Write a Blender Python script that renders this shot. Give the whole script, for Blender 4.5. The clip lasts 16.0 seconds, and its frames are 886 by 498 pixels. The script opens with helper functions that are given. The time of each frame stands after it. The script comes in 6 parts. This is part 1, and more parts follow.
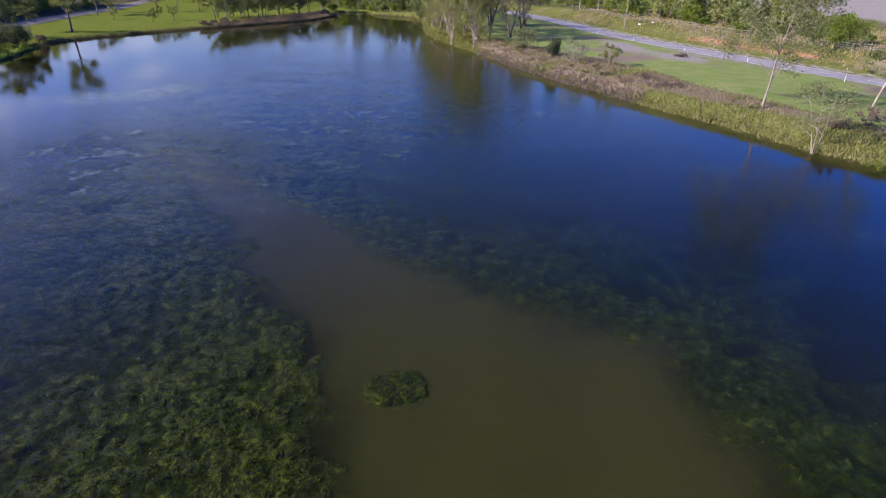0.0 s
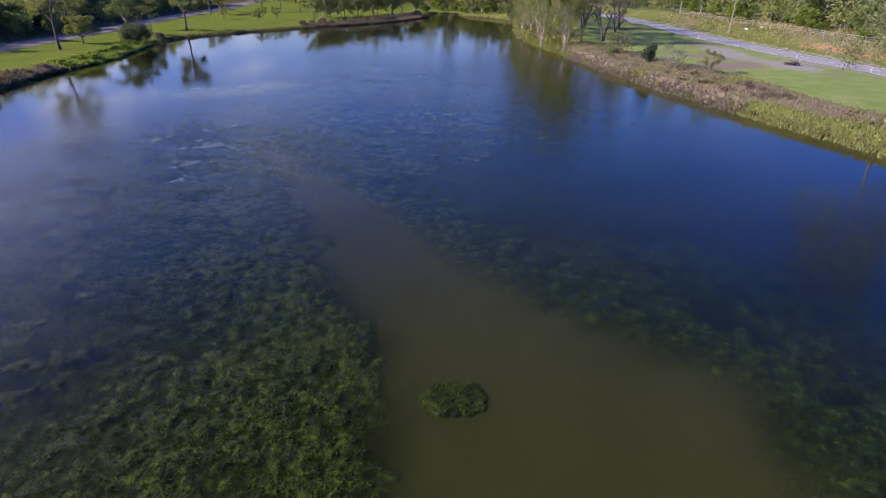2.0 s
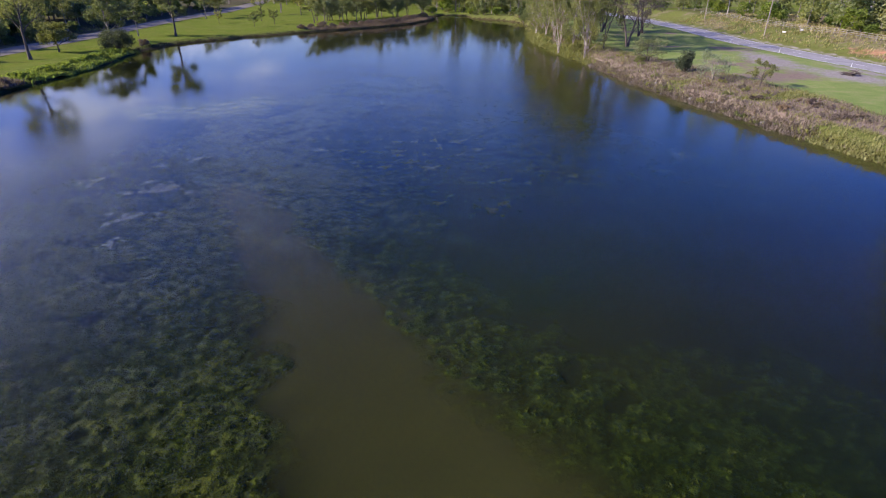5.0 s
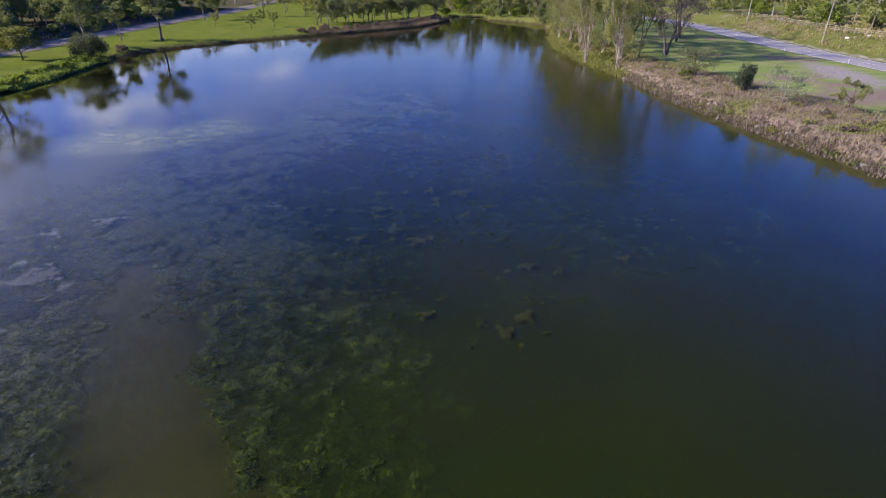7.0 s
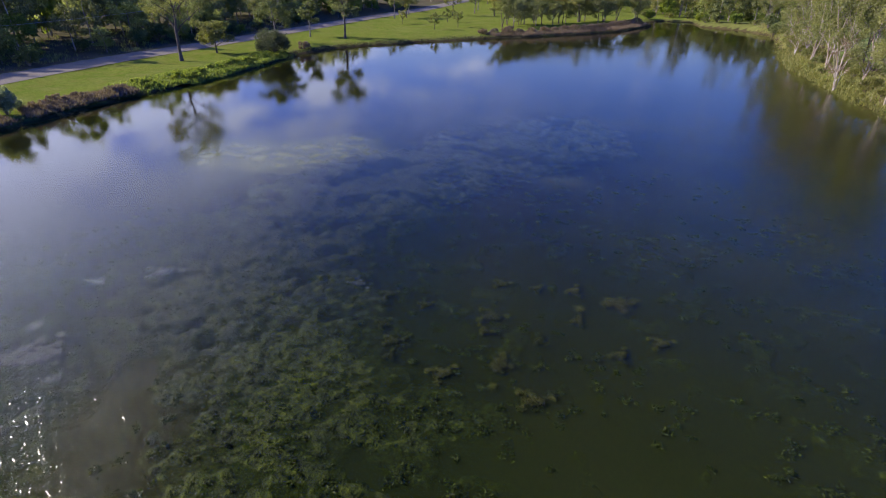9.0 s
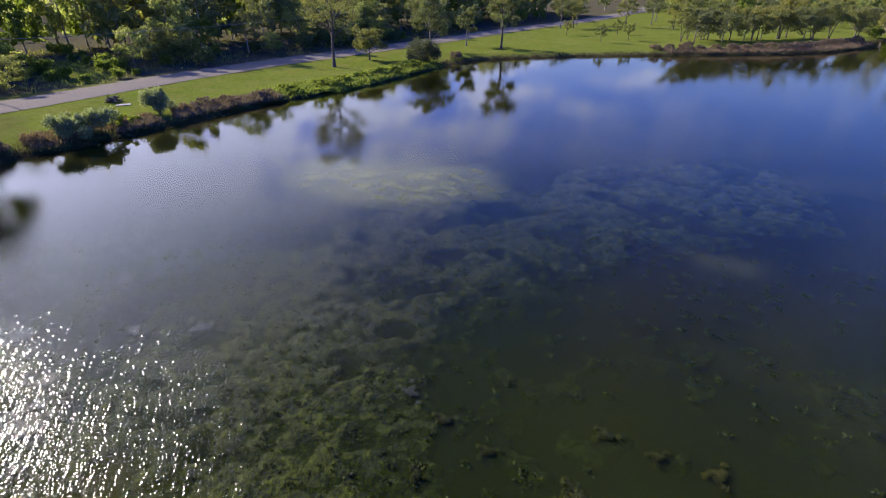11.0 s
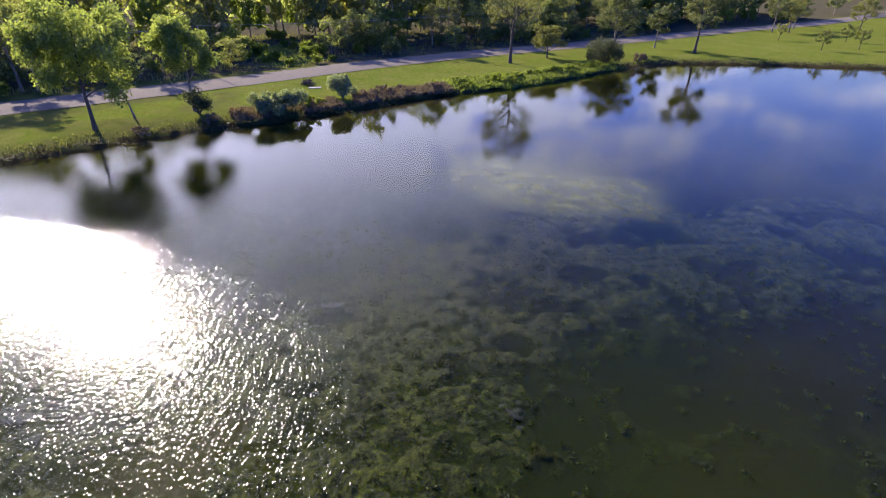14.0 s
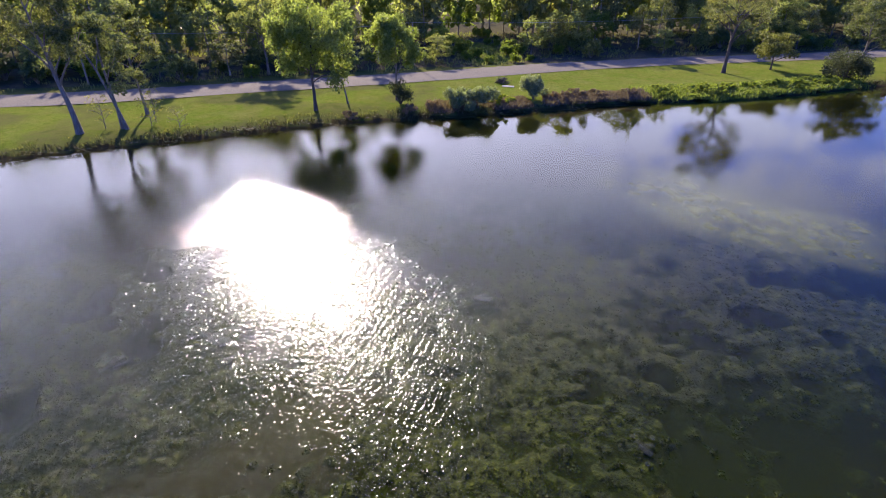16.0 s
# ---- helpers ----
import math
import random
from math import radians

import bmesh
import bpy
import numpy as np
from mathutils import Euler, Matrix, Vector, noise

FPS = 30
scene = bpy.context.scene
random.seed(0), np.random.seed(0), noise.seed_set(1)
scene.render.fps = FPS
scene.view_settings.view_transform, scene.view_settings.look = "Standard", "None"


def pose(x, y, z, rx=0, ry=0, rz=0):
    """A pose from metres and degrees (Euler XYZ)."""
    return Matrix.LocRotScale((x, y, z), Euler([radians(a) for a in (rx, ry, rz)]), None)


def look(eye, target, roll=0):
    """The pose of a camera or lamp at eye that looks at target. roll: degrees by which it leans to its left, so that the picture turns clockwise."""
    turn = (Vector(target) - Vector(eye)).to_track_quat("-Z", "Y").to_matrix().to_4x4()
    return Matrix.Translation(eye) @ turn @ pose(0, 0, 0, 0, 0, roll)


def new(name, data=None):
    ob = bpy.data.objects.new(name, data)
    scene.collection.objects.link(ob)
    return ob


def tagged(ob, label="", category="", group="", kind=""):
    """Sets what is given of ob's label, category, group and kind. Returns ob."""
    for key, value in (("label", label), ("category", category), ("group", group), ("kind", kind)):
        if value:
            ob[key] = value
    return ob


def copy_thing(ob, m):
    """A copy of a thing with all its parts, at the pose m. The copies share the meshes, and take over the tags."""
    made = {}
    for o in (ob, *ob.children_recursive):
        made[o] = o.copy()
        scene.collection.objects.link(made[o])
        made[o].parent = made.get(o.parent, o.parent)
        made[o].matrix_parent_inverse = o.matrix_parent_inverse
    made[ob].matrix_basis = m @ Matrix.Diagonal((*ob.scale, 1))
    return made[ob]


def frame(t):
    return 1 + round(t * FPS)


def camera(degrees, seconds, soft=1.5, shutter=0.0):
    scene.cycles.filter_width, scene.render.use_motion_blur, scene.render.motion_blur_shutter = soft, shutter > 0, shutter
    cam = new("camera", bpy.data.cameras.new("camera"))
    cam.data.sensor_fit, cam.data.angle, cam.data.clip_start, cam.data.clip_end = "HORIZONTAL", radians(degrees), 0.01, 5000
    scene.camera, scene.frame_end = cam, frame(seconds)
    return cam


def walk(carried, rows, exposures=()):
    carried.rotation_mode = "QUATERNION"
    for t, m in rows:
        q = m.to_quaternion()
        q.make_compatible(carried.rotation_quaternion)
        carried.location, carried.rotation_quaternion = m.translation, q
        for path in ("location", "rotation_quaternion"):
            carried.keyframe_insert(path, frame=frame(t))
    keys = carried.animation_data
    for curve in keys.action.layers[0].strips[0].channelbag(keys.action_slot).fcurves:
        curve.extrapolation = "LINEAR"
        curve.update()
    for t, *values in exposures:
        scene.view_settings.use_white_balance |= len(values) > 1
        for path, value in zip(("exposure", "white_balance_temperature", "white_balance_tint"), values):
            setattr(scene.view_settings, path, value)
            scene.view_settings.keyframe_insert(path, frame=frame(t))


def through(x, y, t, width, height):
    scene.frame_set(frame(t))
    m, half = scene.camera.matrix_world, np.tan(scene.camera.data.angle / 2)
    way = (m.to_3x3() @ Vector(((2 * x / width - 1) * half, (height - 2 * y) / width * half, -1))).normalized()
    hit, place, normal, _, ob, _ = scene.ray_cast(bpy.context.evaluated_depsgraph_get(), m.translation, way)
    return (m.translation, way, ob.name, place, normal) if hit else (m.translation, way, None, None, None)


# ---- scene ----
cam = camera(79.6, 16.0, 1.1)
PATH = [
    (0, (-0.459, 0.716, 18.101), (-0.421, 2.489, 17.176), 0.8),
    (0.5, (-0.356, 0.798, 18.14), (-0.473, 2.567, 17.215), 0.8),
    (1, (-0.266, 0.93, 18.16), (-0.44, 2.695, 17.237), 0.8),
    (1.5, (-0.254, 1.03, 18.176), (-0.462, 2.792, 17.253), 0.7),
    (2, (-0.236, 1.44, 18.221), (-0.479, 3.197, 17.297), 0.6),
    (2.5, (-0.372, 2.419, 18.263), (-0.64, 4.172, 17.338), 0.5),
    (3, (-0.638, 3.935, 18.27), (-0.921, 5.686, 17.346), 0.4),
    (3.5, (-1.033, 5.976, 18.255), (-1.326, 7.725, 17.331), 0.4),
    (4, (-1.476, 8.619, 18.24), (-1.773, 10.368, 17.315), 0.3),
    (4.5, (-1.901, 11.799, 18.21), (-2.186, 13.55, 17.285), 0.2),
    (5, (-2.285, 15.435, 18.156), (-2.556, 17.187, 17.232), 0.2),
    (5.2, (-2.427, 17.066, 18.143), (-2.693, 18.819, 17.218), 0.2),
    (7.3, (-3.746, 35.838, 17.789), (-4.107, 37.573, 16.861), 0.0),
    (7.5, (-3.913, 37.486, 17.744), (-4.351, 39.201, 16.813), -0.1),
    (8, (-4.411, 41.746, 17.647), (-5.028, 43.405, 16.717), 0.1),
    (8.5, (-5.088, 45.537, 17.602), (-5.832, 47.143, 16.671), 0.1),
    (9, (-6.143, 49.723, 17.63), (-7.028, 51.256, 16.699), 0.1),
    (9.5, (-7.293, 53.324, 17.689), (-8.325, 54.763, 16.759), -0.0),
    (10, (-8.453, 56.845, 17.792), (-9.653, 58.149, 16.865), 0.0),
    (10.2, (-8.812, 57.796, 17.805), (-10.036, 59.081, 16.883), -0.0),
    (12.5, (-10.412, 60.796, 17.64), (-11.872, 61.805, 16.717), 0.4),
    (13, (-10.436, 61.079, 17.612), (-11.945, 62.013, 16.689), 0.3),
    (13.5, (-10.387, 61.377, 17.68), (-11.944, 62.224, 16.755), 0.4),
    (14, (-10.272, 61.707, 17.802), (-11.884, 62.442, 16.875), 0.4),
    (14.5, (-10.173, 61.957, 17.932), (-11.83, 62.582, 17.003), 0.5),
    (15, (-10.033, 62.176, 18.06), (-11.736, 62.656, 17.129), 0.5),
    (15.5, (-9.858, 62.309, 18.168), (-11.595, 62.642, 17.234), 0.4),
    (16, (-9.636, 62.324, 18.21), (-11.4, 62.447, 17.276), 0.2),
]
EXPOSURE, KELVIN, TINT = 0.92, 6050, 22
walk(cam, [(t, look(eye, target, roll)) for t, eye, target, roll in PATH], [(t, EXPOSURE + more, KELVIN + warm, TINT + warm / 60) for t, more, warm in ((0, 0.0, 0), (9.0, 0.0, 0), (13, 0.2, 150), (16, 0.28, 240))])
SUN_STRENGTH, SKY_STRENGTH, SKY_RICH, SKY_HUE = 5.0, 0.122, 1.6, 0.532
CLOUD_LO, CLOUD_HI, CLOUD_PULL, CLOUD_GLOW = 0.5, 0.62, 0.26, 11.5
RIPPLE = 0.16

# ---- world, sun, exposure ----
SUN = Vector((-0.8625, -0.2155, 0.4579)).normalized()
world = bpy.data.worlds.new("sky")
scene.world = world
world.use_nodes = True
wn, wl = world.node_tree.nodes, world.node_tree.links
wn.clear()
sky = wn.new("ShaderNodeTexSky")
sky.sky_type = "NISHITA"
sky.sun_disc = False
sky.sun_elevation = math.asin(SUN.z)
sky.sun_rotation = math.atan2(SUN.x, SUN.y)
sky.air_density, sky.dust_density, sky.ozone_density = 1.0, 1.3, 2.5
# scattered clouds, laid on a flat sheet overhead
tc = wn.new("ShaderNodeTexCoord")
sep = wn.new("ShaderNodeSeparateXYZ")
wl.new(tc.outputs["Generated"], sep.inputs[0])


def wmath(op, a, b=None):
    n = wn.new("ShaderNodeMath")
    n.operation = op
    for i, v in enumerate((a, b)):
        if v is None:
            continue
        if isinstance(v, (int, float)):
            n.inputs[i].default_value = v
        else:
            wl.new(v, n.inputs[i])
    return n.outputs[0]


zc = wmath("MAXIMUM", wmath("ADD", sep.outputs[2], 0.12), 0.05)
comb = wn.new("ShaderNodeCombineXYZ")
wl.new(wmath("DIVIDE", sep.outputs[0], zc), comb.inputs[0])
wl.new(wmath("DIVIDE", sep.outputs[1], zc), comb.inputs[1])
cloud = wn.new("ShaderNodeTexNoise")
cloud.inputs["Scale"].default_value = 2.6
cloud.inputs["Detail"].default_value = 7
cloud.inputs["Roughness"].default_value = 0.62
wl.new(comb.outputs[0], cloud.inputs["Vector"])
# the cloud thickens, and brightens, towards the sun
towards = wmath("ADD", wmath("ADD", wmath("MULTIPLY", sep.outputs[0], SUN.x), wmath("MULTIPLY", sep.outputs[1], SUN.y)), wmath("MULTIPLY", sep.outputs[2], SUN.z))
near_sun = wmath("MAXIMUM", towards, 0.0)
veil = wmath("MULTIPLY", wmath("POWER", near_sun, 10.0), 0.3)
cover = wmath("ADD", wmath("ADD", cloud.outputs["Fac"], veil), wmath("MULTIPLY", wmath("SUBTRACT", towards, 0.35), CLOUD_PULL))
cover = wmath("SUBTRACT", cover, wmath("MULTIPLY", wmath("MAXIMUM", wmath("SUBTRACT", sep.outputs[2], 0.3), 0.0), wmath("SUBTRACT", 0.95, wmath("MULTIPLY", wmath("POWER", near_sun, 4.0), 1.15))))
ramp = wn.new("ShaderNodeValToRGB")
ramp.color_ramp.elements[0].position = CLOUD_LO
ramp.color_ramp.elements[1].position = CLOUD_HI
wl.new(cover, ramp.inputs[0])
glow = wmath("ADD", wmath("MULTIPLY", wmath("POWER", near_sun, 4.0), CLOUD_GLOW), 5.8)
shade = wn.new("ShaderNodeMix")
shade.data_type, shade.blend_type = "RGBA", "MULTIPLY"
shade.inputs[0].default_value = 1.0
shade.inputs[6].default_value = (0.79, 0.87, 1.05, 1)
wl.new(glow, shade.inputs[7])
rich = wn.new("ShaderNodeHueSaturation")
rich.inputs["Hue"].default_value = SKY_HUE
high = wmath("MINIMUM", wmath("MAXIMUM", wmath("DIVIDE", wmath("SUBTRACT", sep.outputs[2], 0.1), 0.4), 0.0), 1.0)
wl.new(wmath("ADD", wmath("MULTIPLY", high, SKY_RICH - 1.5), 1.5), rich.inputs["Saturation"])
wl.new(sky.outputs[0], rich.inputs["Color"])
mixc = wn.new("ShaderNodeMix")
mixc.data_type = "RGBA"
wl.new(wmath("MULTIPLY", ramp.outputs[0], 0.85), mixc.inputs[0])
tinted = wn.new("ShaderNodeMix")
tinted.data_type, tinted.blend_type = "RGBA", "MULTIPLY"
tinted.inputs[0].default_value, tinted.inputs[7].default_value = 1.0, (1.08, 0.985, 1.08, 1)
lift = wn.new("ShaderNodeMix")
lift.data_type, lift.blend_type = "RGBA", "MULTIPLY"
lift.inputs[0].default_value = 1.0
wl.new(rich.outputs[0], lift.inputs[6])
wl.new(wmath("ADD", wmath("MULTIPLY", high, 0.22), 1.0), lift.inputs[7])
wl.new(lift.outputs[2], tinted.inputs[6])
wl.new(tinted.outputs[2], mixc.inputs[6])
wl.new(shade.outputs[2], mixc.inputs[7])
bg = wn.new("ShaderNodeBackground")
bg.inputs[1].default_value = SKY_STRENGTH
wl.new(mixc.outputs[2], bg.inputs[0])
wo = wn.new("ShaderNodeOutputWorld")
wl.new(bg.outputs[0], wo.inputs[0])

sun_data = bpy.data.lights.new("sun", "SUN")
sun_data.energy, sun_data.angle, sun_data.color = SUN_STRENGTH, radians(0.53), (1.0, 0.89, 0.69)
sun = new("sun", sun_data)
sun.matrix_world = Matrix.Translation((0, 0, 60)) @ SUN.to_track_quat("Z", "Y").to_matrix().to_4x4()


# ---- materials ----
class Nodes:
    """A material and short ways to add its nodes."""

    def __init__(self, name):
        self.m = bpy.data.materials.new(name)
        self.m.use_nodes = True
        self.n, self.l = self.m.node_tree.nodes, self.m.node_tree.links
        self.n.clear()
        self.out = self.n.new("ShaderNodeOutputMaterial")
        self.where = None

    def put(self, socket, v):
        if hasattr(v, "is_linked"):
            self.l.new(v, socket)
        elif isinstance(v, tuple) and len(v) == 3 and socket.type == "RGBA":
            socket.default_value = (*v, 1)
        else:
            socket.default_value = v

    def pos(self):
        if self.where is None:
            self.where = self.n.new("ShaderNodeNewGeometry").outputs["Position"]
        return self.where

    def stretched(self, sx, sy, sz, turn=0.0):
        t = self.n.new("ShaderNodeMapping")
        t.vector_type = "TEXTURE"
        t.inputs["Scale"].default_value = (1 / sx, 1 / sy, 1 / sz)
        t.inputs["Rotation"].default_value = (0, 0, turn)
        self.l.new(self.pos(), t.inputs[0])
        return t.outputs[0]

    def noise(self, scale, detail=3, rough=0.55, vector=None, distortion=0.0):
        t = self.n.new("ShaderNodeTexNoise")
        t.inputs["Scale"].default_value, t.inputs["Detail"].default_value = scale, detail
        t.inputs["Roughness"].default_value, t.inputs["Distortion"].default_value = rough, distortion
        self.l.new(vector or self.pos(), t.inputs["Vector"])
        return t.outputs["Fac"]

    def ramp(self, fac, *stops):
        r = self.n.new("ShaderNodeValToRGB")
        e = r.color_ramp.elements
        while len(e) < len(stops):
            e.new(0.5)
        for el, (p, c) in zip(e, stops):
            el.position, el.color = p, ((c, c, c, 1) if isinstance(c, (int, float)) else (*c, 1))
        self.put(r.inputs[0], fac)
        return r.outputs[0]

    def mix(self, fac, a, b, kind="MIX"):
        x = self.n.new("ShaderNodeMix")
        x.data_type, x.blend_type = "RGBA", kind
        self.put(x.inputs[0], fac), self.put(x.inputs[6], a), self.put(x.inputs[7], b)
        return x.outputs[2]

    def calc(self, op, a, b=0.0):
        x = self.n.new("ShaderNodeMath")
        x.operation = op
        self.put(x.inputs[0], a), self.put(x.inputs[1], b)
        return x.outputs[0]

    def bump(self, height, strength, distance):
        b = self.n.new("ShaderNodeBump")
        b.inputs["Strength"].default_value, b.inputs["Distance"].default_value = strength, distance
        self.l.new(height, b.inputs["Height"])
        return b.outputs[0]

    def attr(self, name):
        a = self.n.new("ShaderNodeAttribute")
        a.attribute_name = name
        return a.outputs["Color"]

    def split(self, c):
        s = self.n.new("ShaderNodeSeparateColor")
        self.l.new(c, s.inputs[0])
        return s.outputs

    def island(self):
        return self.n.new("ShaderNodeNewGeometry").outputs["Random Per Island"]

    def own(self):
        return self.n.new("ShaderNodeObjectInfo").outputs["Random"]

    def surface(self, color, rough=0.85, normal=None, metal=0.0, spec=0.3):
        p = self.n.new("ShaderNodeBsdfPrincipled")
        self.put(p.inputs["Base Color"], color), self.put(p.inputs["Roughness"], rough)
        p.inputs["Metallic"].default_value, p.inputs["Specular IOR Level"].default_value = metal, spec
        if normal is not None:
            self.l.new(normal, p.inputs["Normal"])
        self.l.new(p.outputs[0], self.out.inputs[0])
        return self.m

    def leaf(self, color, through=0.4, rough=0.6):
        p = self.n.new("ShaderNodeBsdfPrincipled")
        self.put(p.inputs["Base Color"], color)
        p.inputs["Roughness"].default_value, p.inputs["Specular IOR Level"].default_value = rough, 0.25
        t = self.n.new("ShaderNodeBsdfTranslucent")
        self.put(t.inputs[0], self.mix(1.0, color, (1.25, 1.3, 0.55), "MULTIPLY"))
        x = self.n.new("ShaderNodeMixShader")
        x.inputs[0].default_value = through
        self.l.new(p.outputs[0], x.inputs[1]), self.l.new(t.outputs[0], x.inputs[2])
        self.l.new(x.outputs[0], self.out.inputs[0])
        return self.m


def leaf_material(name, dark, mid, light, through=0.4):
    k = Nodes(name)
    c = k.ramp(k.island(), (0.0, dark), (0.5, mid), (1.0, light))
    c = k.mix(k.ramp(k.noise(0.5, 2), (0.35, 0.0), (0.7, 0.6)), c, mid)
    tint = k.ramp(k.own(), (0.0, (0.8, 0.85, 0.8)), (0.5, (1.0, 1.0, 0.95)), (1.0, (1.2, 1.12, 0.85)))
    return k.leaf(k.mix(1.0, c, tint, "MULTIPLY"), through)


LEAF_GUM = leaf_material("gum_leaves", (0.08, 0.092, 0.042), (0.155, 0.17, 0.078), (0.265, 0.275, 0.15), 0.45)
LEAF_BRIGHT = leaf_material("bright_leaves", (0.15, 0.185, 0.058), (0.255, 0.295, 0.10), (0.36, 0.395, 0.165), 0.62)
LEAF_DARK = leaf_material("dark_leaves", (0.15, 0.175, 0.084), (0.235, 0.262, 0.126), (0.315, 0.338, 0.18), 0.68)
LEAF_OLIVE = leaf_material("olive_leaves", (0.10, 0.108, 0.042), (0.185, 0.198, 0.078), (0.29, 0.29, 0.135), 0.5)
LEAF_GROVE = leaf_material("grove_leaves", (0.085, 0.096, 0.034), (0.145, 0.157, 0.057), (0.225, 0.228, 0.098), 0.45)
LEAF_LACY = leaf_material("lacy_gum_leaves", (0.115, 0.124, 0.052), (0.195, 0.205, 0.088), (0.30, 0.30, 0.145), 0.55)
LEAF_SEDGE = leaf_material("sedge_leaves", (0.032, 0.034, 0.016), (0.07, 0.070, 0.032), (0.125, 0.12, 0.055), 0.3)
LEAF_SILVER = leaf_material("silver_leaves", (0.15, 0.175, 0.11), (0.255, 0.285, 0.18), (0.38, 0.405, 0.285), 0.45)
LEAF_LANTANA = leaf_material("scrub_leaves", (0.09, 0.13, 0.028), (0.155, 0.205, 0.046), (0.25, 0.29, 0.075), 0.6)
LEAF_DRY = leaf_material("dry_scrub", (0.12, 0.09, 0.08), (0.17, 0.128, 0.112), (0.23, 0.178, 0.152), 0.35)
LEAF_DEEP = leaf_material("deep_green_leaves", (0.08, 0.1, 0.05), (0.13, 0.155, 0.08), (0.19, 0.21, 0.115), 0.6)
LEAF_BUSH = leaf_material("dusky_bush_leaves", (0.042, 0.052, 0.03), (0.078, 0.092, 0.052), (0.125, 0.14, 0.085), 0.4)
GRASS_BANK = leaf_material("bank_grass", (0.16, 0.168, 0.066), (0.21, 0.212, 0.09), (0.275, 0.265, 0.125), 0.45)
GRASS_LUSH = leaf_material("lush_grass", (0.125, 0.165, 0.03), (0.215, 0.26, 0.055), (0.32, 0.355, 0.10), 0.5)
GRASS_PINK = leaf_material("dry_pink_grass", (0.185, 0.138, 0.112), (0.225, 0.17, 0.136), (0.275, 0.212, 0.168), 0.35)
GRASS_STRAW = leaf_material("straw_grass", (0.17, 0.145, 0.075), (0.27, 0.235, 0.13), (0.40, 0.36, 0.22), 0.35)
GRASS_SEDGE = leaf_material("dark_sedge", (0.034, 0.034, 0.016), (0.068, 0.066, 0.032), (0.13, 0.12, 0.06), 0.35)
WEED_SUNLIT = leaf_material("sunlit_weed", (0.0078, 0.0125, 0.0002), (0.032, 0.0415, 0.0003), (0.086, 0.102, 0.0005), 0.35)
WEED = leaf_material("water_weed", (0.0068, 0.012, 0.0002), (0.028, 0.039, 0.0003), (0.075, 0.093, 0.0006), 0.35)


def canopy_material(name, dark, mid, light, patchy):
    k = Nodes(name)
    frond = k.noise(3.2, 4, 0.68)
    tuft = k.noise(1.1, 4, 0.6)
    # Shade between fronds and tufts put into the colour: dark where the bump sinks
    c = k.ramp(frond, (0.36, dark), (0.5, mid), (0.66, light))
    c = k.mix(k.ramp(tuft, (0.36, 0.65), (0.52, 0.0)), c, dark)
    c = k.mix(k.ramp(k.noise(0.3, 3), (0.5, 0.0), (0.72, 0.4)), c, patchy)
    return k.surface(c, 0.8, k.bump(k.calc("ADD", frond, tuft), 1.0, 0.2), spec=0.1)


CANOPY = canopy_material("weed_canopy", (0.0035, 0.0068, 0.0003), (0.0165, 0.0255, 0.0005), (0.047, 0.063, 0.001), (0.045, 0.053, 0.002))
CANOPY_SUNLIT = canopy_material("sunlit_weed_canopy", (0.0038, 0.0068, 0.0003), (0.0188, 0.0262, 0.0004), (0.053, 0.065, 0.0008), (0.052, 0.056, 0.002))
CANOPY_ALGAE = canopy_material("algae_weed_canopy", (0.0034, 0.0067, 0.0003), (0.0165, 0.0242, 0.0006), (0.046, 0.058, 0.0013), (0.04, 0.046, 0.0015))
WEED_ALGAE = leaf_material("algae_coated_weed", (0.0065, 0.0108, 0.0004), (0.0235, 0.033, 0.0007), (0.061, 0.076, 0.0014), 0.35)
WEED_TOP = leaf_material("surfacing_weed", (0.022, 0.028, 0.003), (0.052, 0.058, 0.006), (0.12, 0.12, 0.014), 0.35)
WEED_PALE = leaf_material("pale_algae_weed", (0.075, 0.08, 0.07), (0.12, 0.125, 0.11), (0.19, 0.195, 0.18), 0.2)

def bark_material(name, dark, light, patches):
    k = Nodes(name)
    streak = k.noise(1.0, 5, 0.6, k.stretched(9, 9, 1.2))
    c = k.ramp(streak, (0.3, dark), (0.62, light))
    c = k.mix(k.ramp(k.noise(1.3, 3), (0.48, 0.0), (0.6, 0.8)), c, patches)
    return k.surface(c, 0.9, k.bump(streak, 0.5, 0.03))


BARK_WHITE = bark_material("white_gum_bark", (0.20, 0.17, 0.14), (0.46, 0.42, 0.37), (0.26, 0.19, 0.145))
BARK_PALE = bark_material("pale_brown_bark", (0.16, 0.13, 0.10), (0.36, 0.31, 0.26), (0.22, 0.16, 0.12))
BARK_GREY = bark_material("grey_bark", (0.10, 0.085, 0.07), (0.25, 0.22, 0.19), (0.17, 0.13, 0.10))
BARK_DARK = bark_material("dark_bark", (0.045, 0.035, 0.03), (0.12, 0.10, 0.085), (0.09, 0.06, 0.05))

k = Nodes("ground_cover")
zone = k.split(k.attr("zone"))
grit = k.noise(1.6, 6, 0.65)
patch = k.noise(0.12, 4, 0.6)
fine = k.noise(9.0, 4, 0.7)
mow = k.noise(1.0, 3, 0.6, k.stretched(0.08, 0.9, 1, 0.35))
ragged = k.calc("MULTIPLY", k.calc("SUBTRACT", k.noise(0.55, 6, 0.68), 0.5), 0.9)


def edge(channel, lo=0.35, hi=0.65):
    return k.ramp(k.calc("ADD", zone[channel], ragged), (lo, 0.0), (hi, 1.0))


